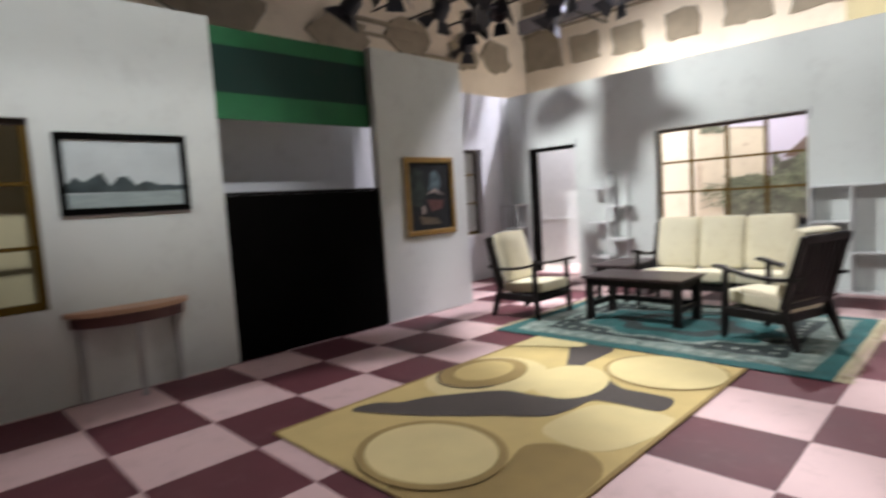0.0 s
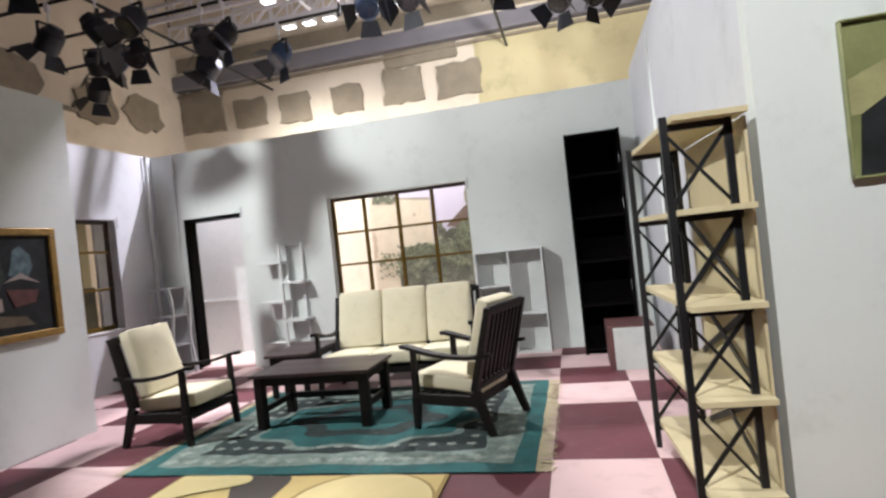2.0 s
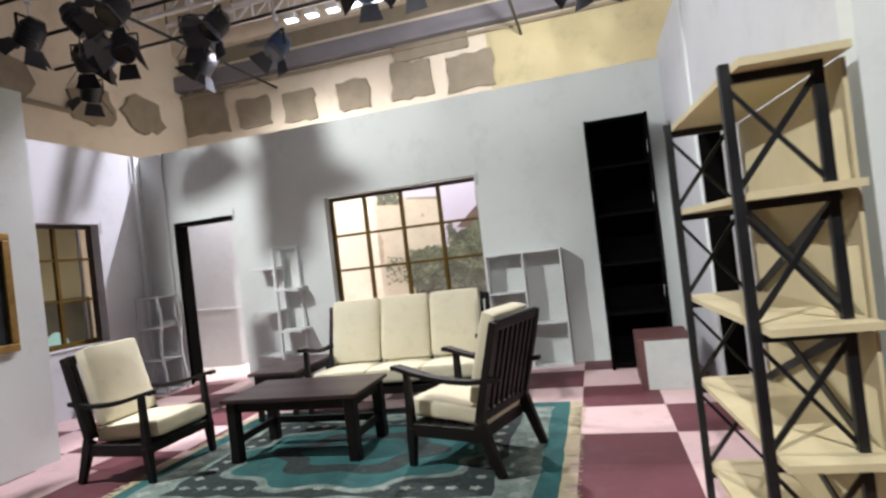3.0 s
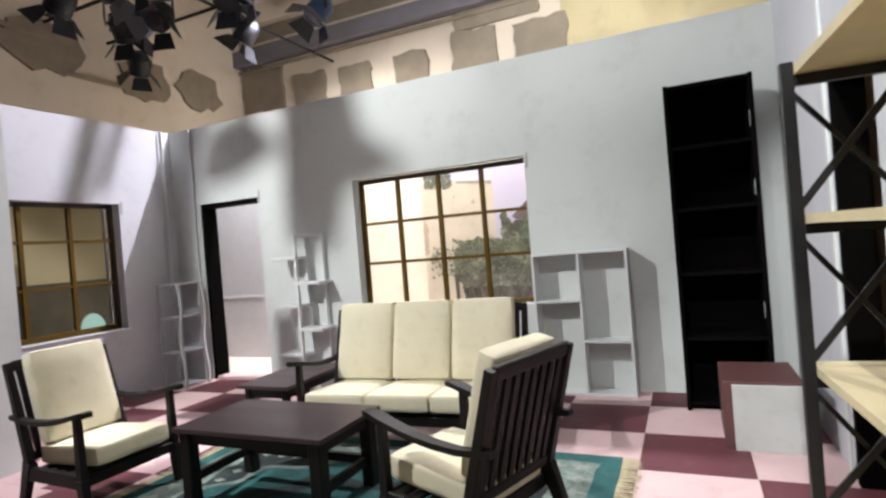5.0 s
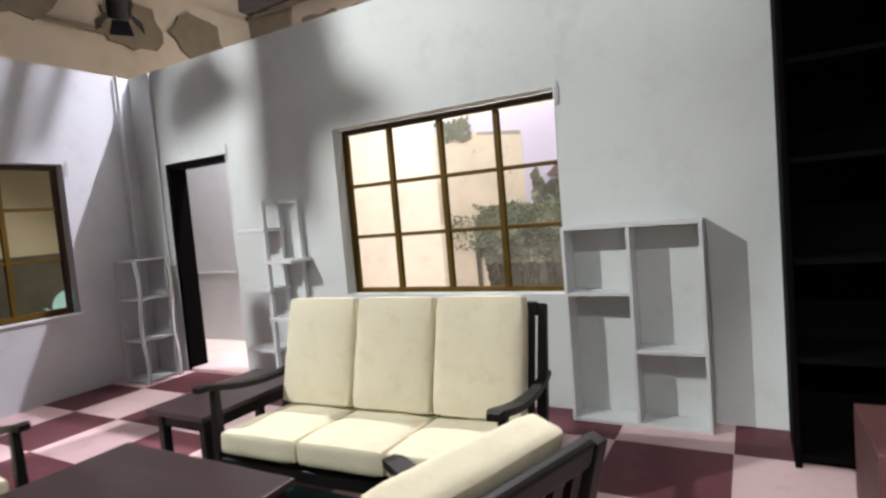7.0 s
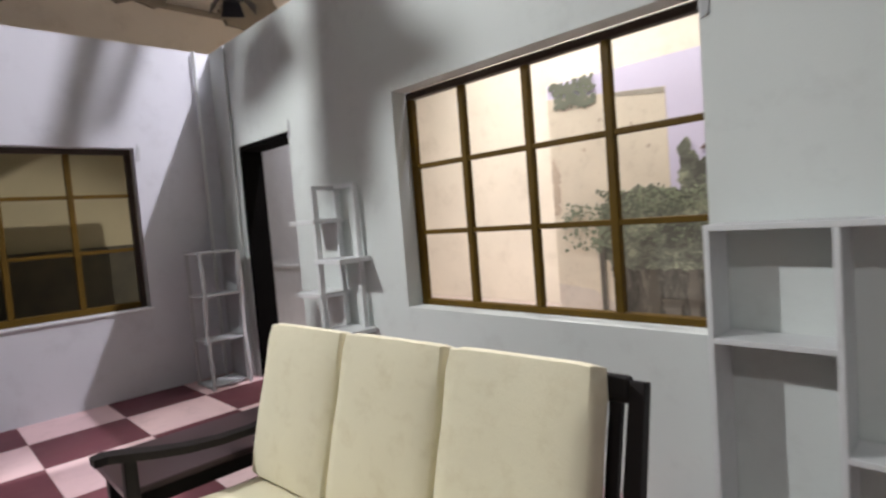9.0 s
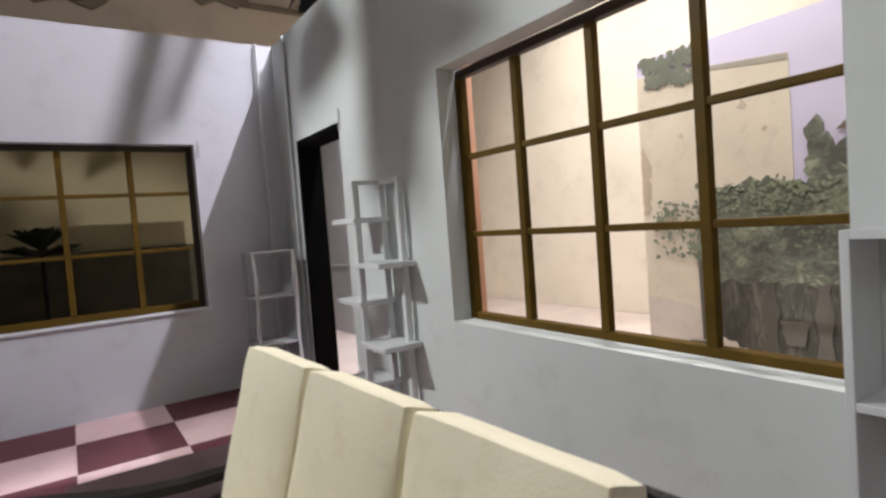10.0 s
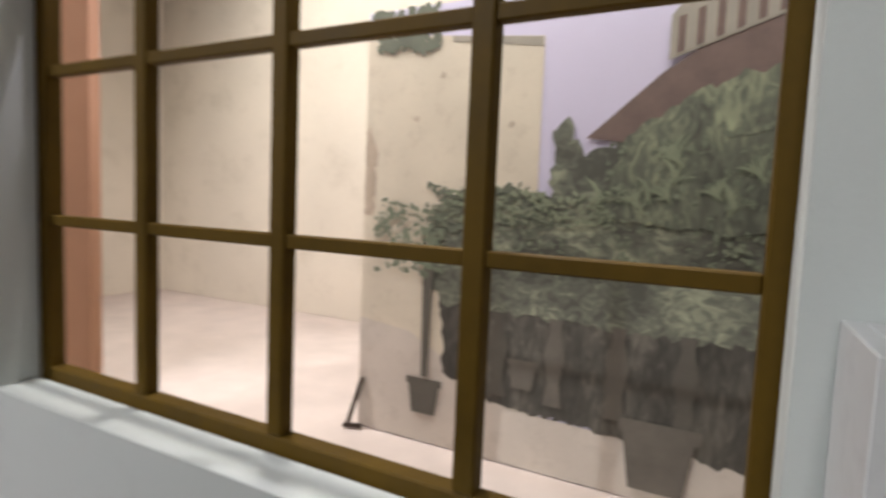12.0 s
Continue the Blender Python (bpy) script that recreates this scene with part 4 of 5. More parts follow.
def lounge(name, label, category, seats, at, group=""):
    """A slatted timber armchair or sofa with loose cushions; its front looks along -y."""
    ob = thing(name, label, category, group, at)
    pitch = 0.488 if seats > 1 else 0.50
    half = pitch * seats / 2 + 0.03
    for sx in (-1, 1):
        x = sx * (half + 0.025)
        piece("front_leg", ob, M_DARK, lambda bm: (bar(bm, (x, -0.31, 0.0), (x, -0.29, 0.26), 0.036, 0.046, w2=0.052, bevel=0.004), bar(bm, (x, -0.29, 0.26), (x, -0.285, 0.622), 0.046, 0.055, w2=0.036, bevel=0.004)))
        piece("back_leg", ob, M_DARK, lambda bm: (bar(bm, (x, 0.36, 0.0), (x, 0.24, 0.32), 0.036, 0.055, w2=0.052, bevel=0.004), bar(bm, (x, 0.24, 0.32), (x, 0.415, 0.93), 0.05, 0.055, w2=0.04, bevel=0.004)))
        piece("side_rail", ob, M_DARK, lambda bm: box(bm, (x - 0.019, -0.28, 0.205), (x + 0.019, 0.25, 0.29), 0.004))
        arm = [(x, -0.40, 0.648), (x, -0.36, 0.650), (x, -0.30, 0.637), (x, -0.20, 0.612), (x, -0.08, 0.588), (x, 0.06, 0.572), (x, 0.20, 0.568), (x, 0.32, 0.580), (x, 0.40, 0.592)]
        piece("armrest", ob, M_DARK, lambda bm: sweep(bm, arm, [0.050, 0.072, 0.078, 0.074, 0.066, 0.058, 0.050, 0.046, 0.042], 0.028), "curved dark armrest")
    piece("front_rail", ob, M_DARK, lambda bm: box(bm, (-half, -0.315, 0.215), (half, -0.280, 0.280), 0.005))
    piece("rear_rail", ob, M_DARK, lambda bm: box(bm, (-half, 0.20, 0.20), (half, 0.235, 0.27), 0.005))
    piece("seat_deck", ob, M_DARK, lambda bm: [box(bm, (-half, -0.26 + i * 0.095, 0.262), (half, -0.20 + i * 0.095, 0.280)) for i in range(5)])
    lean = math.atan2(0.175, 0.61)
    r = Matrix.Translation((0, 0.24, 0.32)) @ Matrix.Rotation(-lean, 4, "X")

    def slanted(make):
        def inner(bm):
            make(bm)
            bmesh.ops.transform(bm, matrix=r, verts=bm.verts)
        return inner

    piece("top_rail", ob, M_DARK, slanted(lambda bm: box(bm, (-half - 0.005, -0.018, 0.575), (half + 0.005, 0.018, 0.645), 0.012, 2)))
    piece("lower_back_rail", ob, M_DARK, slanted(lambda bm: box(bm, (-half, -0.014, 0.0), (half, 0.014, 0.055), 0.004)))
    n = 8 * seats
    for i in range(n):
        sx = -half + 2 * half * (i + 0.5) / n
        piece("slat", ob, M_DARK, slanted(lambda bm: box(bm, (sx - 0.017, -0.009, 0.055), (sx + 0.017, 0.009, 0.575))))
    for i in range(seats):
        cx = pitch * (i - (seats - 1) / 2)
        seat = cushion(pitch - 0.006, 0.60, 0.125)
        bmesh.ops.transform(seat, matrix=Matrix.Translation((cx, -0.045, 0.355)) @ Matrix.Rotation(radians(-3.5), 4, "X"), verts=seat.verts)
        part("seat_cushion", seat, M_CUSHION, ob, "cream cloth seat cushion", True)
        back = cushion(pitch - 0.012, 0.595, 0.115)
        m = r @ Matrix.Translation((cx, -0.082, 0.3675)) @ Matrix.Rotation(radians(90), 4, "X")
        bmesh.ops.transform(back, matrix=m, verts=back.verts)
        part("back_cushion", back, M_CUSHION, ob, "cream cloth back cushion", True)
    return ob


CHAIR = Matrix.Diagonal((0.95, 0.94, 0.95, 1))
lounge("armchair", "dark slatted wooden armchair with cream cushions on the rug's edge", "armchair", 1, pose(-1.655, 7.40, 0.0, 0, 0, 88) @ CHAIR, "armchairs round the coffee table")
lounge("armchair", "dark slatted wooden armchair with cream cushions, turned askew on the rug", "armchair", 1, pose(0.765, 7.515, 0.012, 0, 0, -108.5) @ CHAIR, "armchairs round the coffee table")
lounge("sofa", "dark slatted wooden sofa with three pairs of cream cushions", "sofa", 3, pose(-0.096, 8.628, 0.0, 0, 0, 3.5) @ Matrix.Diagonal((0.967, 0.93, 0.985, 1)))


def low_table(name, label, x0, y0, x1, y1, h, z=0.0, stretcher=True, leg=0.075, top=M_TABLE):
    ob = thing(name, label, "table", at=pose((x0 + x1) / 2, (y0 + y1) / 2, z))
    w, d = (x1 - x0) / 2, (y1 - y0) / 2
    piece("tabletop", ob, top, lambda bm: box(bm, (-w, -d, h - 0.028), (w, d, h), 0.005, 2), "brown polished top")
    piece("apron", ob, M_DARK, boxes(((-w + 0.05, -d + 0.045, h - 0.10), (w - 0.05, -d + 0.07, h - 0.029)), ((-w + 0.05, d - 0.07, h - 0.10), (w - 0.05, d - 0.045, h - 0.029)),
                                     ((-w + 0.045, -d + 0.071, h - 0.10), (-w + 0.07, d - 0.071, h - 0.029)), ((w - 0.07, -d + 0.071, h - 0.10), (w - 0.045, d - 0.071, h - 0.029))))
    for sx in (-1, 1):
        for sy in (-1, 1):
            cx, cy = sx * (w - 0.065), sy * (d - 0.06)
            piece("leg", ob, M_DARK, lambda bm: box(bm, (cx - leg / 2, cy - leg / 2, 0), (cx + leg / 2, cy + leg / 2, h - 0.029), 0.006))
    if stretcher:
        piece("stretcher", ob, M_DARK, boxes(((-w + 0.09, d - 0.08, 0.13), (w - 0.09, d - 0.05, 0.18)), ((-w + 0.06, -d + 0.09, 0.13), (-w + 0.09, d - 0.09, 0.18)), ((w - 0.09, -d + 0.09, 0.13), (w - 0.06, d - 0.09, 0.18))))
    return ob


low_table("coffee_table", "dark wooden coffee table with thick square legs on the teal rug", -1.01, 7.375, 0.025, 7.965, 0.456, 0.012)
low_table("side_table", "low dark wooden side table at the sofa's end", -1.445, 8.32, -0.965, 9.11, 0.45, 0.0, False, 0.05)

# ---- shelves along the back wall ----
cubby = thing("open_shelf", "pale grey open shelf unit with four compartments against the wall", "shelf")
FR = 9.915
piece("side_panel", cubby, M_WHITE, boxes(((0.485, FR, 0), (0.507, BACK - 0.004, 1.235)), bevel=0.002))
piece("side_panel", cubby, M_WHITE, boxes(((1.272, FR, 0), (1.294, BACK - 0.004, 1.235)), bevel=0.002))
piece("divider", cubby, M_WHITE, boxes(((0.878, FR, 0.022), (0.900, BACK - 0.004, 1.213)), bevel=0.002))
piece("top", cubby, M_WHITE, boxes(((0.507, FR, 1.213), (1.272, BACK - 0.004, 1.235)), bevel=0.002))
piece("bottom", cubby, M_WHITE, boxes(((0.507, FR, 0.0), (1.272, BACK - 0.004, 0.022)), bevel=0.002))
piece("shelf_board", cubby, M_WHITE, boxes(((0.507, FR, 0.80), (0.878, BACK - 0.004, 0.822)), bevel=0.002))
piece("shelf_board", cubby, M_WHITE, boxes(((0.900, FR, 0.45), (1.272, BACK - 0.004, 0.472)), bevel=0.002))

zig = thing("zigzag_shelf", "white zigzag display shelf on a flat base by the wall", "shelf")
ZB = BACK - 0.008
piece("base", zig, M_WHITE, boxes(((-2.43, 9.845, 0), (-1.83, ZB, 0.055)), bevel=0.004), "white base board")
for x0, x1, y0, y1 in ((-2.06, -2.025, 9.855, 9.895), (-2.06, -2.025, 10.035, 10.075), (-1.84, -1.805, 10.035, 10.075)):
    piece("upright", zig, M_WHITE, boxes(((x0, y0, 0.056), (x1, y1, 1.588)), bevel=0.003))
piece("top_board", zig, M_WHITE, boxes(((-2.06, 9.855, 1.589), (-2.025, 10.034, 1.618)), bevel=0.003))
piece("top_board", zig, M_WHITE, boxes(((-2.06, 10.035, 1.589), (-1.805, 10.075, 1.618)), bevel=0.003))
for x0, x1, z in ((-2.345, -2.022, 1.358), (-2.063, -1.745, 1.085), (-2.355, -2.022, 0.846), (-2.063, -1.745, 0.598), (-2.365, -2.022, 0.325)):
    piece("shelf_board", zig, M_WHITE, boxes(((x0, 9.842, z), (x1, ZB, z + 0.032)), bevel=0.003))

wavy = thing("wavy_shelf", "grey-white open corner shelf with wavy side posts, its shade in the colour", "shelf", at=pose(-3.865, 9.63, 0))


def wave(x, y):
    def make(bm):
        rings = []
        for i in range(37):
            z = 1.196 * i / 36
            ox = 0.020 * math.sin(z * 8.0 + 0.6) if x > 0.1 else 0.006 * math.sin(z * 8.0)
            rings.append([bm.verts.new((x + ox + a, y + b, z)) for a, b in ((0, 0), (0.022, 0), (0.022, 0.026), (0, 0.026))])
        for r0, r1 in zip(rings, rings[1:]):
            for k in range(4):
                bm.faces.new([r0[k], r0[(k + 1) % 4], r1[(k + 1) % 4], r1[k]])
        bm.faces.new(rings[0][::-1]), bm.faces.new(rings[-1])
    return make


# Grey rather than white: the dark corner's shade is put into the colour.
for x, y in ((0.0, 0.0), (0.318, 0.0), (0.0, 0.33), (0.318, 0.33)):
    piece("post", wavy, M_GREY, wave(x, y), smooth=True)
for z in (0.012, 0.402, 0.80, 1.178):
    piece("shelf_board", wavy, M_GREY, boxes(((0.027, 0.004, z), (0.298, 0.352, z + 0.018)), bevel=0.002))
piece("back_panel", wavy, M_GREY, boxes(((0.024, 0.334, 0.031), (0.296, 0.344, 1.176))), "thin grey back panel")

bookcase = thing("bookcase", "tall black open bookcase, empty, in the corner", "bookcase")
bx0, bx1, by0, by1, bh = 1.668, 2.255, 9.62, 10.06, 2.425
piece("side_panel", bookcase, M_EBONY, boxes(((bx0, by0, 0), (bx0 + 0.03, by1, bh)), bevel=0.006))
piece("side_panel", bookcase, M_EBONY, boxes(((bx1 - 0.03, by0, 0), (bx1, by1, bh)), bevel=0.006))
piece("back_panel", bookcase, M_EBONY, boxes(((bx0 + 0.03, by1 - 0.012, 0), (bx1 - 0.03, by1, bh))))
for z in (0.04, 0.52, 1.0, 1.48, 1.94, 2.39):
    piece("shelf_board", bookcase, M_EBONY, boxes(((bx0 + 0.03, by0 + 0.01, z), (bx1 - 0.03, by1 - 0.012, z + 0.028)), bevel=0.003))

for z in (0.68, 1.56, 2.05):
    piece("door_hinge", bookcase, M_GREY, boxes(((bx1 - 0.034, by0 + 0.012, z), (bx1 - 0.0305, by0 + 0.035, z + 0.11)), bevel=0.001), "bare metal hinge plate")

M_BOXFRONT = mat("box_front_paint", (0.47, 0.49, 0.47), 0.6, var=0.08, scale=5, dirt=(0.36, 0.37, 0.35), dirt_amount=0.5)
crate = thing("plinth_box", "box plinth with a white front and brown top and side", "box")
piece("body", crate, M_BOXTOP, boxes(((1.885, 8.887, 0), (2.315, 9.43, 0.415)), bevel=0.004))
piece("front_panel", crate, M_BOXFRONT, boxes(((1.935, 8.870, 0.0), (2.315, 8.885, 0.400)), bevel=0.003), "white front panel")

# ---- steel and timber rack ----
rack = thing("rack", "black steel rack with cream boards and crossed braces", "rack", at=pose(2.083, 6.0, 0, 0, 0, 3.3))
rw, rd, rh = 0.262, 0.92, 1.795
for x in (0.0, rw):
    for y in (0.0, rd):
        piece("post", rack, M_STEEL, lambda bm: box(bm, (x - 0.016, y - 0.013, 0), (x + 0.016, y + 0.013, rh), 0.002))
LEVELS = (0.135, 0.540, 0.945, 1.360, 1.760)
for z in LEVELS:
    piece("shelf_board", rack, M_CREAM, lambda bm: [flat(bm, pts, z + 0.024, 0.024) for pts in ([(0.017, -0.095), (0.318, -0.095), (0.318, 0.99), (0.017, 0.99)],)], "cream board shelf")
    for y in (0.0, rd):
        piece("end_rail", rack, M_STEEL, boxes(((0.017, y - 0.011, z - 0.03), (rw - 0.017, y + 0.011, z - 0.002))))
for a, b in zip(LEVELS, LEVELS[1:]):
    for y in (0.0, rd):
        piece("brace", rack, M_STEEL, lambda bm: bar(bm, (0.010, y - 0.006, a + 0.045), (rw - 0.010, y - 0.006, b - 0.045), 0.019, 0.008))
        piece("brace", rack, M_STEEL, lambda bm: bar(bm, (0.010, y + 0.006, b - 0.045), (rw - 0.010, y + 0.006, a + 0.045), 0.014, 0.008))
    if b == LEVELS[-1]:
        continue
    piece("back_brace", rack, M_STEEL, lambda bm: bar(bm, (rw + 0.026, 0.03, a + 0.03), (rw + 0.026, rd - 0.03, b - 0.01), 0.034, 0.008))
    piece("back_brace", rack, M_STEEL, lambda bm: bar(bm, (rw + 0.036, 0.03, b - 0.01), (rw + 0.036, rd - 0.03, a + 0.03), 0.034, 0.008))
piece("back_panel", rack, M_CREAM, boxes(((0.320, -0.02, 0.02), (0.332, 0.96, rh - 0.04))), "cream board backing")

# ---- lighting grid and lamps ----


def pipe(p, q, r=0.025, material=M_STEEL):
    bm = bmesh.new()
    rod(bm, p, q, r)
    tagged(new("grid_pipe", done(bm, "grid_pipe", material, True)), "steel pipe of the studio lighting grid", "pipe", "pipes of the lighting grid")


GRID = 5.10
for y in (1.0, 3.2, 5.4, 7.0, 8.0, 9.4, 10.3, 11.3):
    pipe((-6.61, y, GRID), (8.01, y, GRID))
for x in (-4.3, 0.8, 5.0):
    pipe((x, -4.01, GRID + 0.045), (x, 14.31, GRID + 0.045))
for y in (9.8, 12.4):
    pipe((-6.61, y, 6.15), (8.01, y, 6.15), 0.03, M_ALU)


def ladder(name, p, q, drop, n):
    """An aluminium ladder truss between p and q."""
    ob = thing(name, "bright aluminium ladder truss under the studio ceiling", "truss", "trusses of the lighting grid")
    p, q = Vector(p), Vector(q)
    low = Vector((0, 0, -drop))
    for k in (0.0, 0.5, 1.0):
        piece("hanger", ob, M_STEEL, lambda bm: rod(bm, p.lerp(q, k), p.lerp(q, k) * 1.0 + Vector((0, 0, 7.62 - p.z)), 0.012))
    piece("chord", ob, M_ALU, lambda bm: rod(bm, p, q, 0.03))
    piece("chord", ob, M_ALU, lambda bm: rod(bm, p + low, q + low, 0.03))
    for i in range(n + 1):
        a = p.lerp(q, i / n)
        piece("rung", ob, M_ALU, lambda bm: rod(bm, a, a + low, 0.018))
        if i < n:
            piece("diagonal", ob, M_ALU, lambda bm: rod(bm, a + low, p.lerp(q, (i + 1) / n), 0.014))


ladder("ladder_truss", (-4.4, 13.2, 6.45), (1.6, 13.2, 6.45), 0.35, 14)
ladder("ladder_truss", (-2.3, 7.6, 5.95), (-2.3, 12.2, 5.95), 0.30, 11)
ladder("ladder_truss", (-1.6, 7.6, 5.95), (-1.6, 12.2, 5.95), 0.30, 11)
ladder("ladder_truss", (-5.4, 12.6, 6.05), (2.4, 12.6, 6.05), 0.28, 22)
ladder("ladder_truss", (-5.0, 11.4, 5.85), (2.2, 11.4, 5.85), 0.26, 22)
ladder("ladder_truss", (-4.2, 11.9, 6.35), (1.4, 11.9, 6.35), 0.35, 14)


def lathe(bm, profile, n=20):
    """A closed body turned about z from (radius, height) pairs."""
    rings = [[bm.verts.new((r * math.cos(k * math.tau / n), r * math.sin(k * math.tau / n), z)) for k in range(n)] for r, z in profile]
    for p, q in zip(rings, rings[1:]):
        for k in range(n):
            bm.faces.new([p[k], p[(k + 1) % n], q[(k + 1) % n], q[k]])
    bm.faces.new(rings[0][::-1]), bm.faces.new(rings[-1])


def studio_lamp(label, material):
    """A fresnel spot under its clamp, aimed along local -z before tilting; its clamp is at the origin."""
    ob = thing("studio_lamp", label, "studio lamp", "studio lamps on the grid")
    piece("clamp", ob, M_ALU, lambda bm: (box(bm, (-0.03, -0.035, -0.09), (0.03, 0.035, 0.05), 0.006), rod(bm, (0, 0, -0.26), (0, 0, -0.08), 0.014)), "bare metal clamp")
    piece("yoke", ob, M_STEEL, lambda bm: (box(bm, (-0.17, -0.02, -0.275), (0.17, 0.02, -0.262)), box(bm, (-0.175, -0.02, -0.50), (-0.165, 0.02, -0.262)), box(bm, (0.165, -0.02, -0.50), (0.175, 0.02, -0.262))))
    tilt = Matrix.Translation((0, 0, -0.46)) @ Matrix.Rotation(radians(40), 4, "X")

    def tilted(make):
        def inner(bm):
            make(bm)
            bmesh.ops.transform(bm, matrix=tilt, verts=bm.verts)
        return inner

    profile = [(0.150, -0.16)] + [(r, -0.11 + 0.05 * i + dz) for i in range(4) for r, dz in ((0.149, 0.0), (0.158, 0.002), (0.158, 0.016), (0.149, 0.018))] + [(0.146, 0.10), (0.128, 0.115), (0.088, 0.19)]
    housing = piece("housing", ob, material, tilted(lambda bm: lathe(bm, profile)), smooth=True)
    piece("lens", housing, M_GLASS, tilted(lambda bm: rod(bm, (0, 0, -0.172), (0, 0, -0.162), 0.12, 0.12, 18)), "glass lens")
    for k in range(4):
        a = k * math.pi / 2

        def door_leaf(bm):
            w = 0.14 if k % 2 else 0.11
            vs = [Vector((-0.10, 0.15, -0.165)), Vector((0.10, 0.15, -0.165)), Vector((w + 0.04, 0.29, -0.32)), Vector((-w - 0.04, 0.29, -0.32))]
            off = Vector((0, 0.006, 0.004))
            q = [bm.verts.new(v) for v in vs] + [bm.verts.new(v + off) for v in vs]
            for f in ((0, 1, 2, 3), (7, 6, 5, 4), (0, 4, 5, 1), (1, 5, 6, 2), (2, 6, 7, 3), (3, 7, 4, 0)):
                bm.faces.new([q[i] for i in f])
            bmesh.ops.transform(bm, matrix=Matrix.Rotation(a, 4, "Z"), verts=bm.verts)
        piece("barn_door", housing, M_LAMP, tilted(door_leaf))
    return ob


first = studio_lamp("black fresnel studio lamp with barn doors on a pipe", M_LAMP)
first.matrix_world = pose(-3.1, 10.3, GRID - 0.02, 0, 0, 20)
SPOTS = [(-4.2, 10.3, 200), (-2.75, 10.3, 150), (-4.75, 9.4, 90), (-5.4, 8.0, 120),
         (-0.05, 10.3, 170), (1.14, 10.3, 200), (1.85, 11.3, 140), (2.25, 11.3, 230), (-3.7, 11.3, 100), (0.2, 1.0, 200), (3.4, 7.0, 120), (-5.9, 11.3, 60), (-1.0, 3.2, 40),
         (-3.9, 7.0, 150), (-4.35, 8.0, 60), (-3.55, 8.0, 210), (-4.9, 10.3, 30), (-3.2, 7.0, 100), (-4.0, 9.4, 320), (-3.45, 9.4, 170)]
for x, y, a in SPOTS:
    copy_thing(first, pose(x, y, GRID - 0.02, 0, 0, a))
blue = studio_lamp("blue-painted studio lamp with barn doors on a pipe", M_BLUE)
blue.matrix_world = pose(-0.62, 10.3, GRID - 0.02, 0, 0, 190)
copy_thing(blue, pose(-2.45, 11.3, GRID - 0.02, 0, 0, 150))
copy_thing(blue, pose(-4.5, 10.3, GRID - 0.02, 0, 0, 120))

# unseen blades on a pole, added only so their shadows fall on the back wall
flag = thing("lamp_flag", "unseen black blades on a pole, added to cast the back wall's shadows", "lamp flag")
piece("pole", flag, M_STEEL, lambda bm: rod(bm, (-2.75, 7.0, 4.0), (-2.75, 7.0, GRID), 0.008))
piece("crossbar", flag, M_STEEL, lambda bm: rod(bm, (-3.0, 7.0, 4.06), (-2.75, 7.0, 4.06), 0.006))
piece("blade", flag, M_BLACK, lambda bm: sheet(bm, [(-2.860, 3.72), (-2.715, 3.705), (-2.690, 3.83), (-2.60, 3.845), (-2.525, 3.875), (-2.640, 3.96), (-2.656, 4.13), (-2.850, 4.13)], 7.0, 0.004))
piece("round_blade", flag, M_BLACK, lambda bm: sheet(bm, [(-2.997 + 0.115 * math.cos(a) * (1 + 0.22 * math.cos(3 * a + 0.8)), 3.972 + 0.085 * math.sin(a) * (1 + 0.20 * math.sin(2 * a + 0.4))) for a in [k * math.tau / 30 for k in range(30)]], 7.0, 0.004))
# Tubes added near the bay lamp to throw shadow streaks onto the left wall.
for y0, z0, y1, z1, r in ((10.765, 4.93, 10.705, 4.735, 0.023), (10.822, 4.93, 10.762, 4.775, 0.013)):
    arm = thing("flag_arm", "slim black arm added on the grid to cast a streak on the left wall", "lamp flag", "flag arms by the truss")
    piece("tube", arm, M_BLACK, lambda bm: rod(bm, (-1.2, y0, z0), (-1.2, y1, z1), r))
    piece("hanger", arm, M_STEEL, lambda bm: rod(bm, (-1.2, y0, z0), (-1.2, 10.3, GRID), 0.006))

# square lit softlight by the truss
square = thing("square_softlight", "square white lit softlight hung beside the truss", "softlight")
piece("casing", square, M_WHITE, boxes(((-2.25, 8.6, 5.38), (-1.65, 9.3, 5.50))), "white casing")
piece("lens", square, M_GLOW, boxes(((-2.20, 8.65, 5.370), (-1.70, 9.25, 5.378))), "lit diffuser")
piece("hanger", square, M_STEEL, lambda bm: rod(bm, (-2.25, 8.95, 5.45), (-2.3, 8.95, 5.66), 0.012))

# row of lit softlights on the truss
soft = thing("softlight", "small lit white softlight box on the truss", "softlight", "softlights in a row")
piece("casing", soft, M_WHITE, lambda bm: (box(bm, (-0.12, -0.09, -0.02), (0.12, 0.09, 0.10), 0.01), rod(bm, (0, 0, 0.10), (0, 0, 0.2), 0.015)), "white casing")
piece("lens", soft, M_GLOW, lambda bm: box(bm, (-0.105, -0.075, -0.026), (0.105, 0.075, -0.0205)), "lit diffuser")
soft.matrix_world = pose(-3.2, 13.2, 5.90)
for i in range(1, 9):
    copy_thing(soft, pose(-3.2 + i * 0.42, 13.2, 5.90))
for i in range(7):
    copy_thing(soft, pose(-2.9 + i * 0.42, 11.9, 5.80))
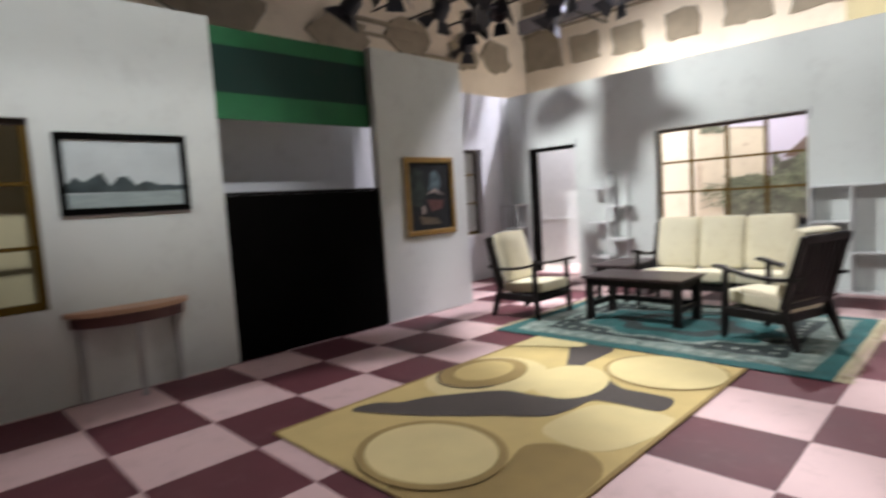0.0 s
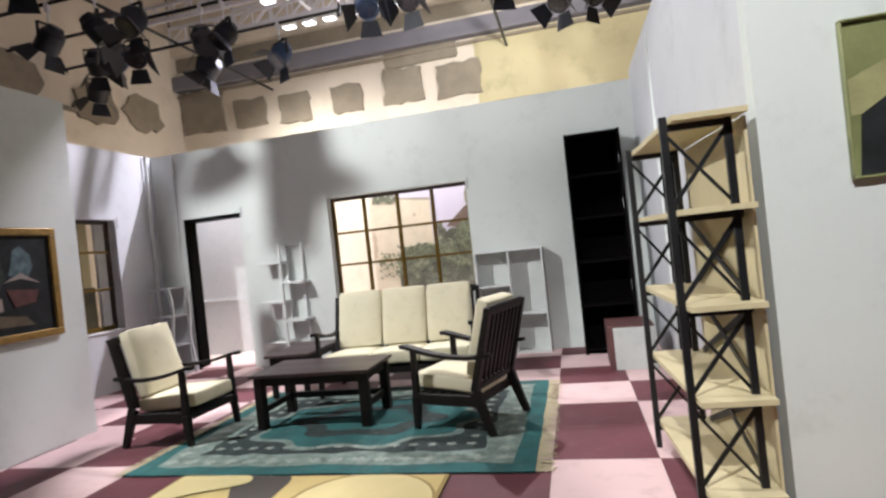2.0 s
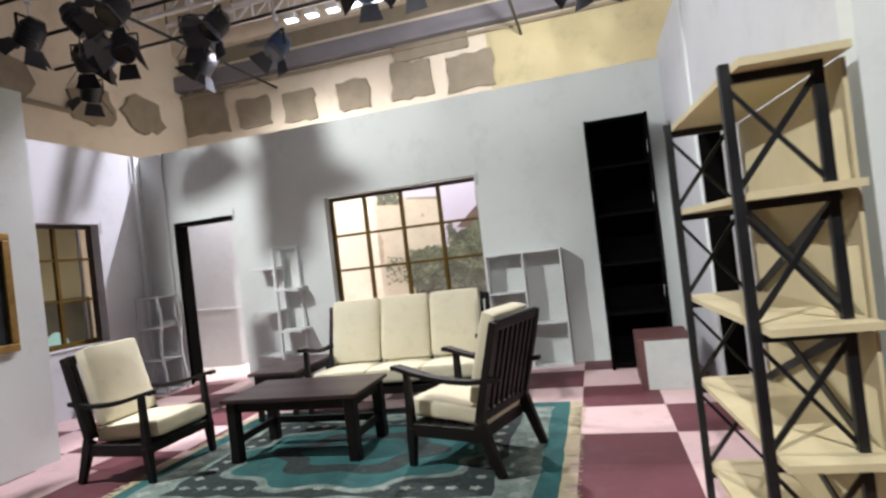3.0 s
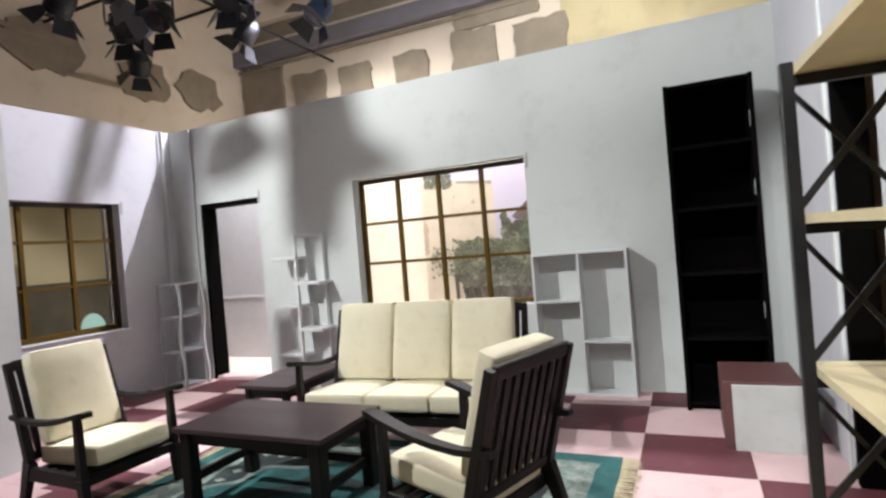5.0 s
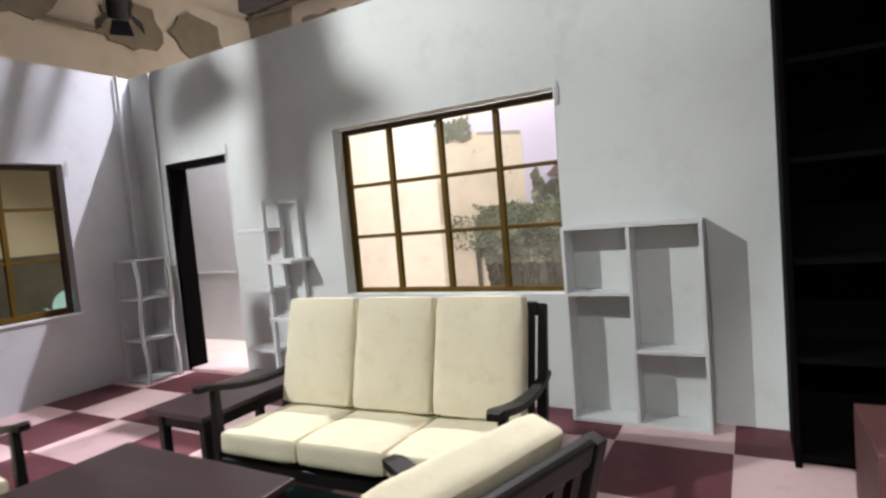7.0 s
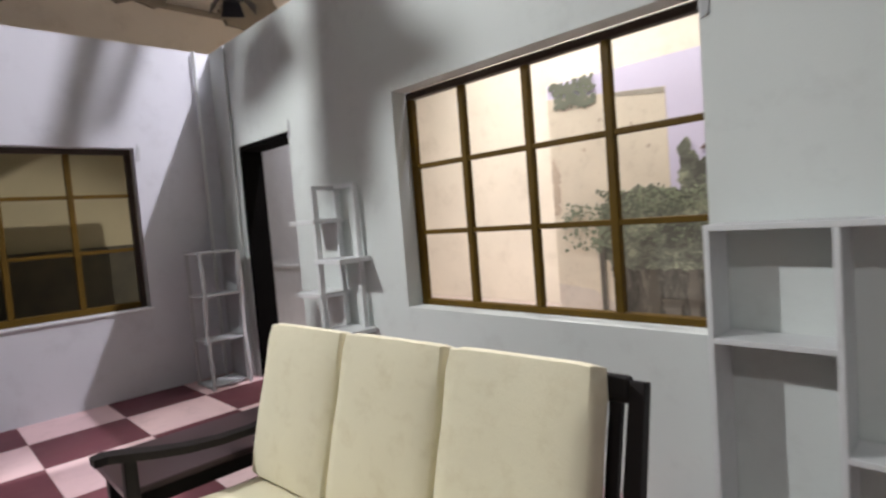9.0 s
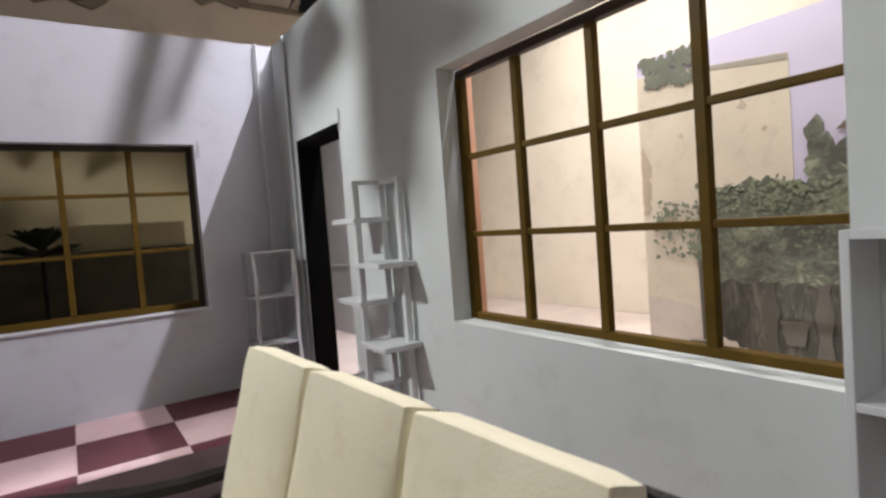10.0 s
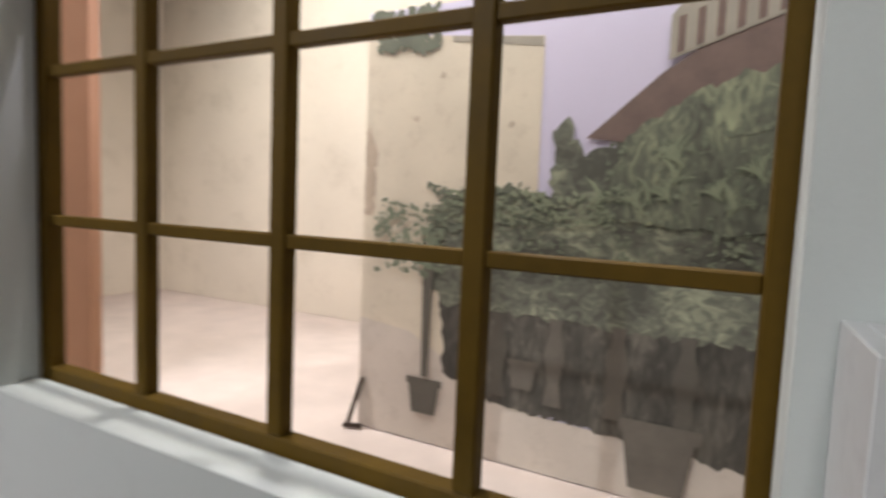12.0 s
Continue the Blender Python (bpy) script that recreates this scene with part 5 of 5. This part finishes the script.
# large unseen tray, added to go with the overhead fill
bank = thing("softlight_bank", "large unseen white tray added above the overhead fill", "softlight")
piece("casing", bank, M_WHITE, boxes(((-2.2, 3.6, 7.45), (2.8, 7.6, 7.601))), "white tray")

# ---- floor ----
floor = structure("floor", M_SCREED, boxes(((-6.8, -4.2, -0.12), (8.2, 14.5, -0.004))), "studio floor painted in pink and maroon squares", "floor")
S = 0.61
g = 0.0015
bm = bmesh.new()
vs = box(bm, (g, g, -0.0035), (S - g, S - g, 0.0))
tile_pink = done(bm, "tile", M_PINK)
bm = bmesh.new()
box(bm, (g, g, -0.0035), (S - g, S - g, 0.0))
tile_dark = done(bm, "tile", M_MAROON)
rest = {0: bmesh.new(), 1: bmesh.new()}


def lay(x0, x1, y0, y1, ox, oy, dark_even):
    """Squares of a grid through (ox, oy) between the limits; whole squares are tiles of their own, cut ones at the edge are joined."""
    for i in range(math.floor((x0 - ox) / S), math.ceil((x1 - ox) / S)):
        for j in range(math.floor((y0 - oy) / S), math.ceil((y1 - oy) / S)):
            a, b = ox + i * S, oy + j * S
            dark = ((i + j) % 2 == 0) == dark_even
            c0, c1, d0, d1 = max(a, x0), min(a + S, x1), max(b, y0), min(b + S, y1)
            if c1 - c0 < 0.01 or d1 - d0 < 0.01:
                continue
            near = -3.0 < a < 2.6 and 2.3 < b < 10.0
            if near and c1 - c0 > S - 1e-4 and d1 - d0 > S - 1e-4:
                ob = new("tile", tile_dark if dark else tile_pink)
                ob.parent, ob.location = floor, (a, b, 0)
            else:
                box(rest[int(dark)], (c0 + g, d0 + g, -0.0035), (c1 - g, d1 - g, 0.0))


lay(-6.6, -0.29, -4.0, 7.36, -1.51, 3.70, True)
lay(-0.29, 8.0, -4.0, 7.36, 1.40, 6.75, True)
lay(-6.6, 0.14, 7.36, 10.2, -3.48, 8.335, True)
lay(0.14, 8.0, 7.36, 10.2, 1.40, 8.475, True)
part("tile_border", rest[0], M_PINK, floor, "cut pink squares")["kind"] = "stuff"
part("tile_border_dark", rest[1], M_MAROON, floor, "cut maroon squares")["kind"] = "stuff"
